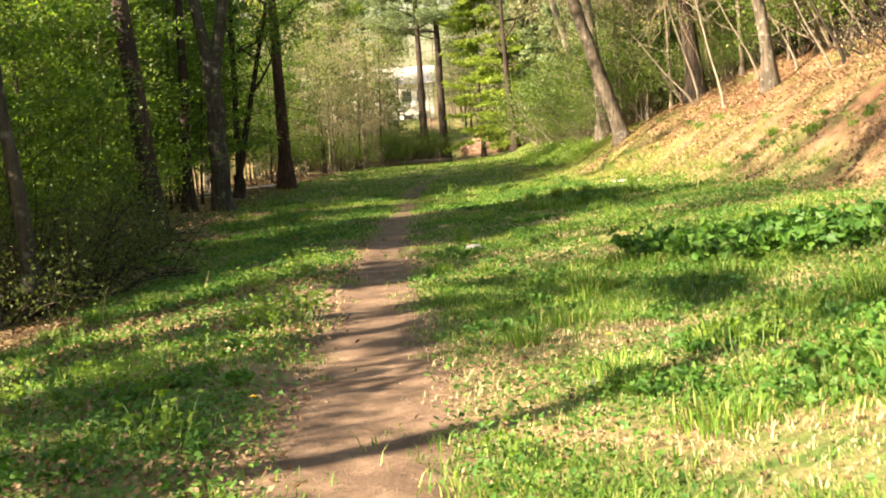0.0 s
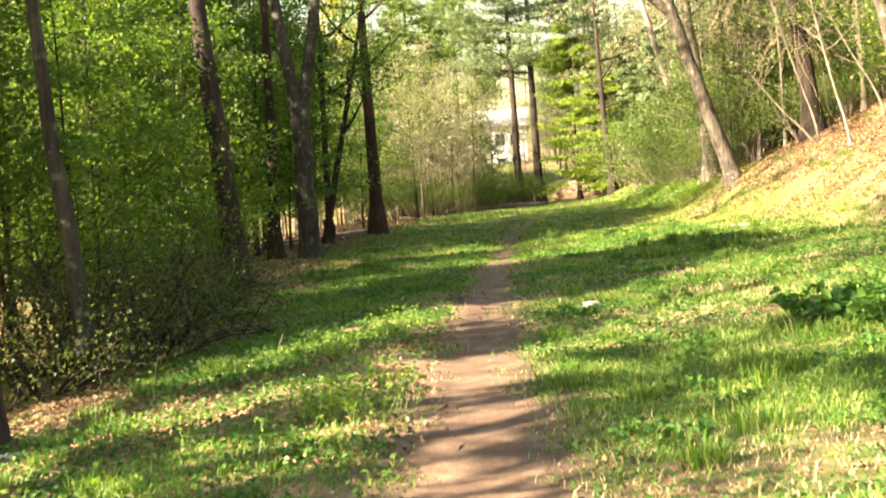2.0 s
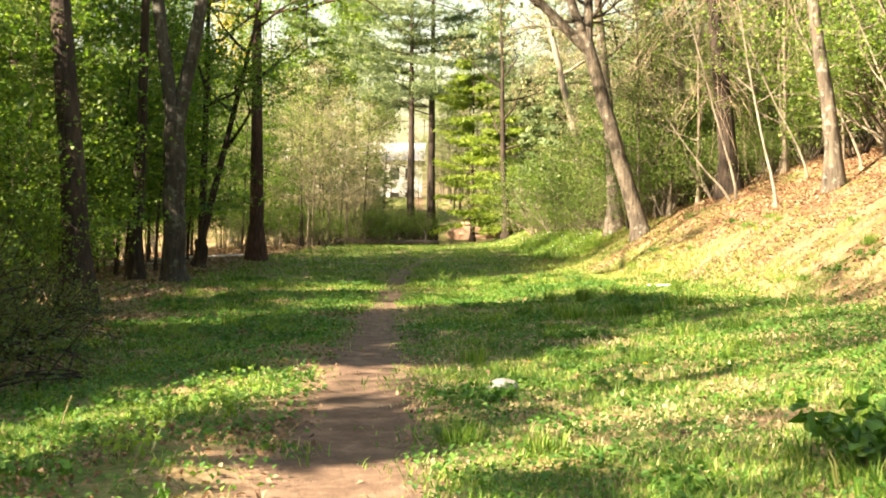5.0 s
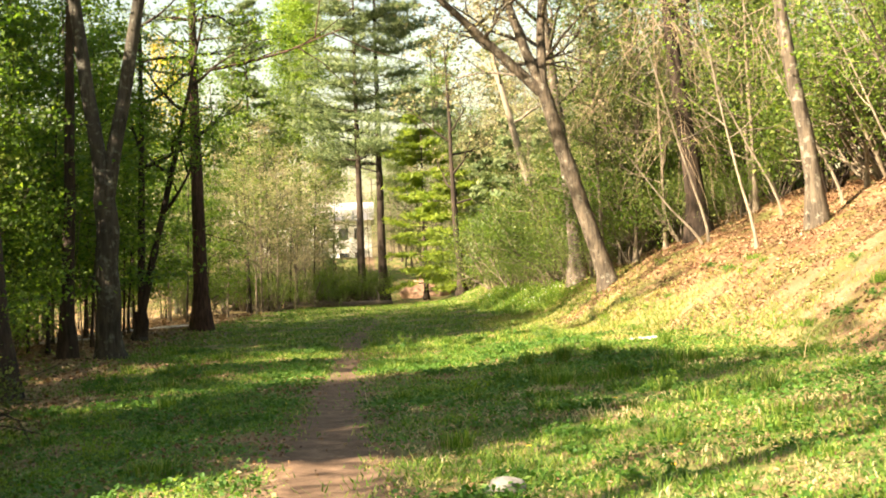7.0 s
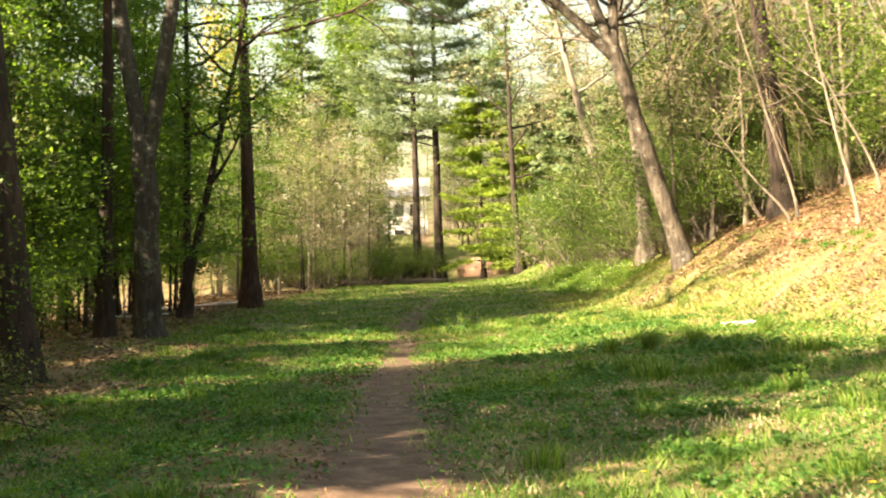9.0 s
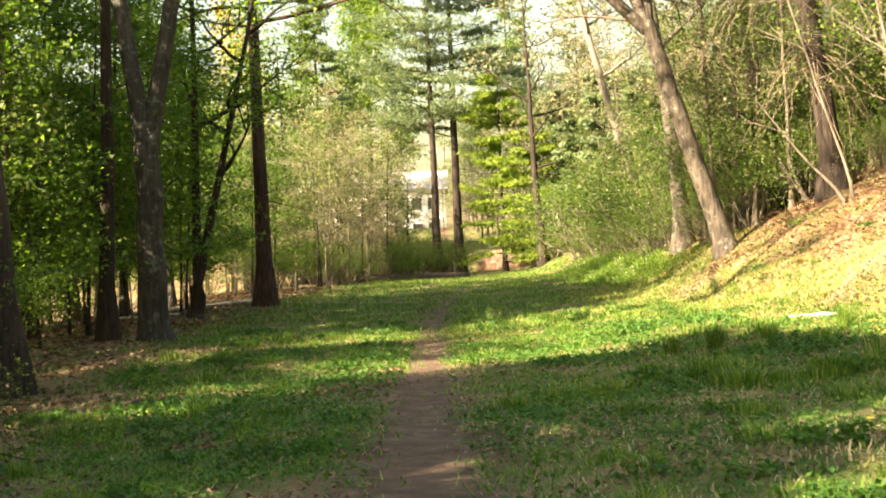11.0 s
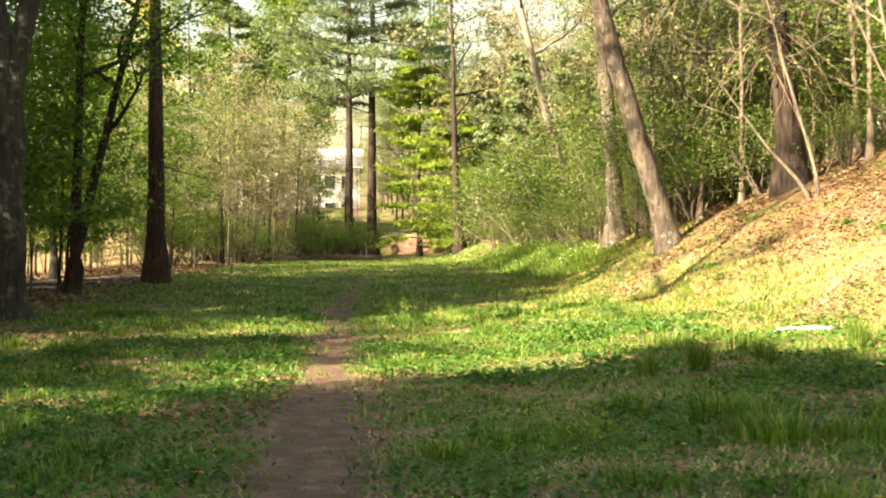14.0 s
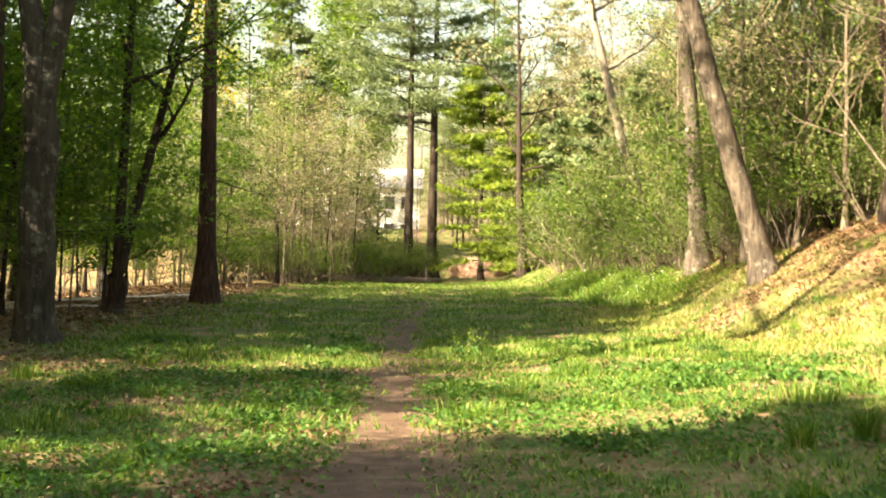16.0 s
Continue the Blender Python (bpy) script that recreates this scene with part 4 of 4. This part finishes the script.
near_spot = lambda x, y, r: (np.hypot(x + 2.37, (y - 30.9) * 0.8) < r.uniform(0.1, 0.6, len(x))) | (np.hypot(x + 2.1, (y - 34.6) * 0.8) < r.uniform(0.1, 0.55, len(x))) | (np.hypot(x + 3.4, (y - 27.5) * 0.8) < r.uniform(0.1, 0.5, len(x)))
ground_leaves("fallen_leaves", 9000, (-4.2, -1.4), (26.5, 35.6), rg, 1.0, DRY_BANK, 0.026, 0.03, near_spot, "small drift of reddish brown leaves in the grass", "leaf litter", 0.55, 0.9)
in_wood = lambda x, y, r: x < np.interp(y, [0, 20, 45, 70], [-3.0, -5.2, -8.0, -9.0]) + r.normal(0, 0.7, len(x))
ground_leaves("fallen_leaves", 50000, (-20, -2), (6, 95), rg, 1.4, DRY, 0.04, 0.015, in_wood, "brown leaf litter under the trees", "leaf litter", 0.6, 0.45)


white_strip = lambda x, y, r: (np.abs(x - bank_foot(y) - 1.5 + r.normal(0, 0.3, len(x))) < 0.9) & (clump(x, y, 0.6, 9) + r.normal(0, 0.1, len(x)) > 0.42)
ground_leaves("broadleaf_herbs", 22000, (3.5, 10), (56, 88), rg, 1.0, LEAF_LIME, 0.02, 0.3, white_strip, "tall fresh green herbs along the foot of the bank", "herbs", 0.6, 0.8)
ground_leaves("white_flowers", 1300, (3.5, 10), (60, 88), rg, 1.0, WHITE_PETAL, 0.011, 0.42, white_strip, "small white flower heads on tall herbs", "flowers", 0.9, 0.6)


def plant(name, r, n, spread, size, tall, label, x, y, mat=None, slim=0.6):
    """A clump of broad leaves on short stalks."""
    w = Wood()
    tips = []
    for _ in range(n):
        az, q = r.uniform(0, 6.28), math.sqrt(r.uniform(0, 1)) * spread
        p = np.array([q * math.cos(az), q * math.sin(az), -0.03])
        e = bend(p, (0.4 * math.cos(az), 0.4 * math.sin(az), 1), tall * r.uniform(0.5, 1.1), 3, 0.15, 0, r)
        w.tube(e, [0.004, 0.004, 0.003, 0.002], 3)
        tips += [e[3], e[2]]
    top = new(name)
    part("stalk_tuft", w.mesh("stalk_tuft", STALK), top)["kind"] = "stuff"
    v, f = leaves(tips, 4, size * 0.7, 0.5, size, slim, r, 0.1, 0.5)
    part("foliage", mesh_of("foliage", v, f, mat or LEAF_HERB), top)["kind"] = "stuff"
    return place(tagged(top, label, "plant"), x, y, 0.0)


rp = R(202)
for k in range(26):
    y = rp.uniform(9.5, 24)
    plant("wild_herb", rp, 4, 0.05, 0.02, rp.uniform(0.2, 0.38), "thin upright wild herb with small pale leaves", path_x(y) - rp.uniform(0.9, 3.6), y, LEAF_LIME)
for k in range(22):
    y = rp.uniform(8, 40)
    plant("wild_herb", rp, 9, 0.16, 0.03, rp.uniform(0.12, 0.22), "low bushy green herb in the grass", path_x(y) + rp.uniform(1.4, 5.0), y)
plant("weed_clump", rp, 70, 0.4, 0.024, 0.36, "tall leafy green weeds beside the path", -1.6, 11.8, LEAF_LIME)
plant("weed_clump", rp, 30, 0.5, 0.024, 0.2, "leafy green weeds beside the path", -1.75, 13.2)
for x, y, n, s in ((2.6, 14.4, 60, 0.5), (3.3, 14.2, 70, 0.6), (4.0, 13.8, 70, 0.6), (4.7, 13.4, 70, 0.6), (3.0, 12.9, 50, 0.5), (3.8, 12.6, 50, 0.5), (5.3, 13.0, 60, 0.6)):
    plant("broadleaf_plant", rp, n, s, 0.072, 0.32, "dense dark green broad leaved plants below the bank", x, y)
plant("broadleaf_plant", rp, 60, 0.5, 0.04, 0.16, "bright green low leafy plants", 2.5, 7.0)
plant("broadleaf_plant", rp, 60, 0.5, 0.04, 0.16, "bright green low leafy plants", 3.2, 7.6)


def grass_tuft(r, n, spread, tall, wide, label, group=""):
    """A dense tuft of long blades that fan out and bend over."""
    az, q = r.uniform(0, 6.28, n), np.sqrt(r.uniform(0, 1, n)) * spread
    b = np.stack([q * np.cos(az), q * np.sin(az), np.full(n, -0.02)], 1)
    h = tall * r.uniform(0.45, 1.1, n)
    turn = az + r.normal(0, 0.7, n)
    out = np.stack([np.cos(turn), np.sin(turn), 0 * h], 1) * (h * r.uniform(0.15, 0.75, n))[:, None]
    side = np.stack([-np.sin(turn), np.cos(turn), 0 * h], 1) * (wide * r.uniform(0.7, 1.3, n))[:, None]
    up = np.stack([0 * h, 0 * h, h], 1)
    mid = b + out * 0.3 + up * 0.65
    v = np.stack([b - side, b + side, mid + side * 0.8, mid - side * 0.8, b + out + up], 1).reshape(-1, 3)
    k = 5 * np.arange(n)[:, None]
    return tagged(new("grass_tuft", mesh_of("grass_tuft", v, [k + [0, 1, 2, 3], k + [3, 2, 4]], BLADES)), label, "grass", group)


for x, y, h in ((3.03, 33.2, 0.42), (2.3, 32.7, 0.3), (3.9, 33.5, 0.34), (5.2, 33.9, 0.4), (1.6, 30.4, 0.24)):
    place(grass_tuft(rp, 260, 0.11, h, 0.0045, "dark green column of taller grass", "tall grass columns"), x, y, 0.0)
plant("yellow_weed", rp, 14, 0.08, 0.035, 0.65, "tall yellow green weed at the foot of the bank", 3.9, 43.5, LEAF_LIME)
# tufts and herb mounds all over the clearing, a few kinds copied
rc = R(203)
M_GROUP = "tufts and herbs of the clearing"
mounds = [grass_tuft(rc, 130, 0.17, 0.2, 0.005, "green tuft of longer grass", M_GROUP), grass_tuft(rc, 190, 0.26, 0.16, 0.005, "wide green tuft of longer grass", M_GROUP)]
for n, spread, size, tall, label, mat in ((26, 0.22, 0.026, 0.15, "low bushy green herb in the grass", LEAF_HERB), (34, 0.3, 0.03, 0.12, "spreading mat of green herb leaves", LEAF_HERB),
                                          (16, 0.14, 0.024, 0.3, "upright leafy weed with pale leaves", LEAF_LIME)):
    ob = plant("wild_herb", rc, n, spread, size, tall, label, 0.0, 20.0, mat)
    ob["group"] = M_GROUP
    mounds.append(ob)
first = [True] * len(mounds)


def strew(n, side, near, far, ys, odds, lo, hi):
    """Copies of the mounds beside the path, from near to far metres off it."""
    for _ in range(n):
        y = ys[0] + (ys[1] - ys[0]) * rc.uniform() ** 1.3
        x = path_x(y) + side * (near + (far - near) * rc.uniform() ** 0.8)
        if clump(x, y, 0.8, 3) + rc.normal(0, 0.2) < 0.3:
            continue
        k = int(rc.choice(len(mounds), p=odds))
        ob = mounds[k] if first[k] else copy_thing(mounds[k], Matrix.Identity(4))
        first[k] = False
        place(ob, float(x), float(y), 0.0, rc.uniform(0, 6.28), rc.uniform(lo, hi))


strew(150, 1, 0.75, 5.2, (6, 30), (0.3, 0.28, 0.2, 0.16, 0.06), 0.6, 1.25)
strew(90, 1, 0.7, 6.0, (28, 50), (0.28, 0.26, 0.2, 0.16, 0.1), 0.9, 1.6)
strew(150, -1, 0.8, 4.2, (6, 30), (0.14, 0.14, 0.28, 0.24, 0.2), 0.6, 1.2)
strew(90, -1, 0.7, 6.0, (28, 50), (0.2, 0.3, 0.22, 0.2, 0.08), 0.9, 1.6)
strew(60, 1, 6.0, 10.5, (24, 50), (0.2, 0.1, 0.2, 0.1, 0.4), 0.7, 1.3)


def dandelion(x, y, r):
    w = Wood()
    w.tube(bend((0, 0, -0.02), (0.1, 0, 1), 0.1, 3, 0.08, 0, r), [0.003, 0.003, 0.003, 0.004], 5)
    top = new("dandelion")
    part("stalk", w.mesh("stalk", STALK), top)
    tip = w.v[0].reshape(4, 5, 3)[3].mean(0)
    n = 28
    a = np.arange(n) * 2.4
    q = 0.022 * np.sqrt((np.arange(n) + 1) / n)
    outer = np.stack([np.cos(a) * (q + 0.008), np.sin(a) * (q + 0.008), 0.012 - q * 0.3], 1)
    s = np.stack([-np.sin(a), np.cos(a), 0 * a], 1) * 0.005
    v = np.stack([tip + 0 * outer, tip + outer - s, tip + outer + s], 1).reshape(-1, 3)
    part("flower", mesh_of("flower", v, np.arange(3 * n).reshape(-1, 3), PETAL), top, "bright yellow flower head")
    return place(tagged(top, "single yellow dandelion in the grass", "flower", "dandelions"), x, y, 0.0)


for x, y in ((-1.26, 7.82), (1.75, 19.05), (2.0, 19.9), (2.6, 6.7), (1.2, 8.9), (0.9, 21.5), (2.0, 26.0), (2.4, 24.8), (-1.9, 27.6), (1.5, 28.2)):
    dandelion(x, y, rp)


def lump(name, r, size, mat, label, category, x, y, sink):
    bm = bmesh.new()
    bmesh.ops.create_icosphere(bm, subdivisions=4, radius=1.0)
    o = Vector(r.uniform(-50, 50, 3))
    for v in bm.verts:
        k = 1 + 0.35 * noise.noise(v.co * 0.9 + o) + 0.12 * noise.noise(v.co * 2.7 + o) + 0.03 * noise.noise(v.co * 8 + o)
        v.co = Vector((v.co.x * size[0], v.co.y * size[1], v.co.z * size[2])) * k
    for f in bm.faces:
        f.smooth = True
    me = bpy.data.meshes.new(name)
    bm.to_mesh(me)
    bm.free()
    me.materials.append(mat)
    return place(tagged(new(name, me), label, category), x, y, sink)


lump("rock", rp, (0.16, 0.12, 0.085), STONE, "pale grey rounded stone in the grass", "rock", 0.42, 19.1, -0.03)
lump("stone", rp, (0.08, 0.05, 0.035), STONE, "small pale stone in the grass", "rock", 0.98, 7.75, 0.0)
lump("stone", rp, (0.12, 0.07, 0.05), plain_material("red_brown_stone", (0.20, 0.075, 0.05), (0.34, 0.15, 0.10), 12.0, 0.9, 0.5), "flat red brown stone in the leaf litter", "rock", -3.9, 13.4, 0.0)
lump("dirt_mound", rp, (2.6, 2.6, 1.7), plain_material("orange_earth", (0.22, 0.125, 0.075), (0.38, 0.235, 0.145), 4.0, 0.95, 0.6), "bare orange earth mound at the far end", "earth mound", 4.3, 124.0, 0.15)


def log(name, r, a, b, rad, mat, label, up=0.5):
    """A lying log from a to b on the ground."""
    n = 9
    q = np.linspace(0, 1, n)
    x, y = a[0] + (b[0] - a[0]) * q, a[1] + (b[1] - a[1]) * q
    rr = rad * (1 - 0.35 * q) * (1 + r.normal(0, 0.05, n))
    z = np.linspace(float(height(*a)), float(height(*b)), n) * 0.5 + height(x, y) * 0.5 + rad * up * 0.8
    pts = np.stack([x, y, z + r.normal(0, 0.02, n)], 1)
    w = Wood()
    w.tube(pts, rr, 10)
    for k in range(0 if rad < 0.12 else 3):
        i = int(r.integers(2, 8))
        d = np.array([r.normal(0, 1), r.normal(0, 1), 0.8])
        w.tube(bend(pts[i], d / np.linalg.norm(d), rad * 5, 3, 0.1, 0, r), np.array([0.3, 0.25, 0.2, 0.1]) * rad, 5)
    me = w.mesh(name, mat)
    bm = bmesh.new()
    bm.from_mesh(me)
    bmesh.ops.holes_fill(bm, edges=[e for e in bm.edges if e.is_boundary])
    bm.to_mesh(me)
    bm.free()
    return tagged(new(name, me), label, "log")


log("fallen_log", rp, (5.0, 36.3), (5.95, 36.5), 0.075, DEADWOOD, "short bleached white log at the foot of the bank")
log("fallen_log", rp, (-15.5, 66.0), (-10.0, 75.0), 0.13, DEADWOOD, "long pale fallen trunk lying in the wood")
log("fallen_log", rp, (-17.0, 62.0), (-11.5, 63.0), 0.12, DEADWOOD, "pale fallen trunk on the wood floor")
log("fallen_log", rp, (-7.6, 103.0), (0.6, 105.0), 0.4, ROTWOOD, "dark rotten log across the clearing end")

log("fallen_branch", rp, (-5.6, 12.4), (-4.5, 13.2), 0.055, DEADWOOD, "pale broken branch lying in the leaf litter")
log("fallen_branch", rp, (-6.6, 33.0), (-5.2, 33.6), 0.05, ROTWOOD, "dark broken branch lying at the wood edge")
log("fallen_branch", rp, (-4.9, 12.2), (-4.6, 13.3), 0.025, ROTWOOD, "thin dark stick lying in the leaf litter")


def dry_stalk(r, x, y, tall):
    """A dead stem of last year, bent over at its tip."""
    w = Wood()
    w.tube(bend((0, 0, -0.03), (0.1, 0, 1), tall, 7, 0.12, -0.05, r), np.linspace(0.007, 0.003, 8), 5)
    return place(tagged(new("dry_stalk", w.mesh("dry_stalk", STRAW)), "single dead bent stalk at the wood edge", "plant", "dry stalks"), x, y, 0.0)


for x, y, h in ((-4.35, 15.2, 0.6), (-5.0, 14.4, 0.45), (-4.7, 13.6, 0.35), (-3.6, 17.8, 0.4), (5.6, 27.0, 0.7), (4.9, 29.5, 0.6)):
    dry_stalk(rp, x, y, h)

# leafless brush on the upper bank
for x, y, h in ((11.2, 27.5, 1.5), (12.2, 29.0, 1.8), (11.6, 31.0, 1.3), (12.9, 31.5, 1.6), (12.0, 34.0, 1.2), (13.2, 34.5, 1.5), (12.6, 37.0, 1.1)):
    place(tagged(bush("bare_bush", R(int(x * 100 + y)), h, 1.0, BARK_DARK, LEAF_BUD, 10, 1, 0.03, 0.2, 1, 6, 0.0), "leafless dark twiggy bush on the bank", "shrub", "bare bushes"), x, y)
# dark shrub by the wood edge
for x, y, h in ((-6.6, 21.5, 2.0), (-7.3, 24.5, 2.1), (-7.9, 28.0, 2.0), (-8.4, 31.0, 1.7), (-7.0, 18.5, 1.6), (-8.6, 23.0, 2.6)):
    place(tagged(bush("dark_shrub", R(int(h * 100 + y)), h, 1.5, BARK_DARK, LEAF_SHRUB, 14, 17, 0.03, 0.26, 1, 6, -0.07), "dense dark twiggy shrub at the wood edge", "shrub", "dark shrubs"), x, y)


# ---------------------------------------------------------------- the house beyond the trees
def box(bm, lo, hi):
    m = Matrix.Translation([(a + b) / 2 for a, b in zip(lo, hi)]) @ Matrix.Diagonal([b - a for a, b in zip(lo, hi)] + [1])
    bmesh.ops.create_cube(bm, size=1, matrix=m)


def built(name, bm, mat, parent, label=""):
    me = bpy.data.meshes.new(name)
    bm.to_mesh(me)
    bm.free()
    me.materials.append(mat)
    return part(name, me, parent, label)


def boxes(name, list_of, mat, parent, label=""):
    bm = bmesh.new()
    for lo, hi in list_of:
        box(bm, lo, hi)
    return built(name, bm, mat, parent, label)


house = tagged(new("house"), "white sided two storey house behind the trees", "house")
house.location = (-9.0, 152.0, 4.9)
boxes("wall", [((-8, 0, -2), (8, 9, 6.2))], SIDING, house)
bm = bmesh.new()
ends = [[bm.verts.new((x, y, z)) for y, z in ((-0.5, 6.15), (4.5, 8.6), (9.5, 6.15))] for x in (-8.4, 8.4)]
for a, b in ((0, 1), (1, 2), (2, 0)):
    bm.faces.new((ends[0][a], ends[0][b], ends[1][b], ends[1][a]))
bm.faces.new(ends[0]), bm.faces.new(ends[1])
built("roof", bm, ROOFING, house)
for z in (1.0, 3.9):
    for x in (-6.4, -3.6, -0.8, 2.0, 4.8, 6.6):
        win = boxes("window", [((x - 0.65, -0.07, z - 0.08), (x + 0.65, 0.02, z)), ((x - 0.65, -0.07, z + 1.35), (x + 0.65, 0.02, z + 1.45)), ((x - 0.65, -0.06, z), (x - 0.55, 0.02, z + 1.35)), ((x + 0.55, -0.06, z), (x + 0.65, 0.02, z + 1.35))], SIDING, house)
        boxes("pane", [((x - 0.55, -0.02, z), (x + 0.55, 0.02, z + 1.35))], PANE, win)
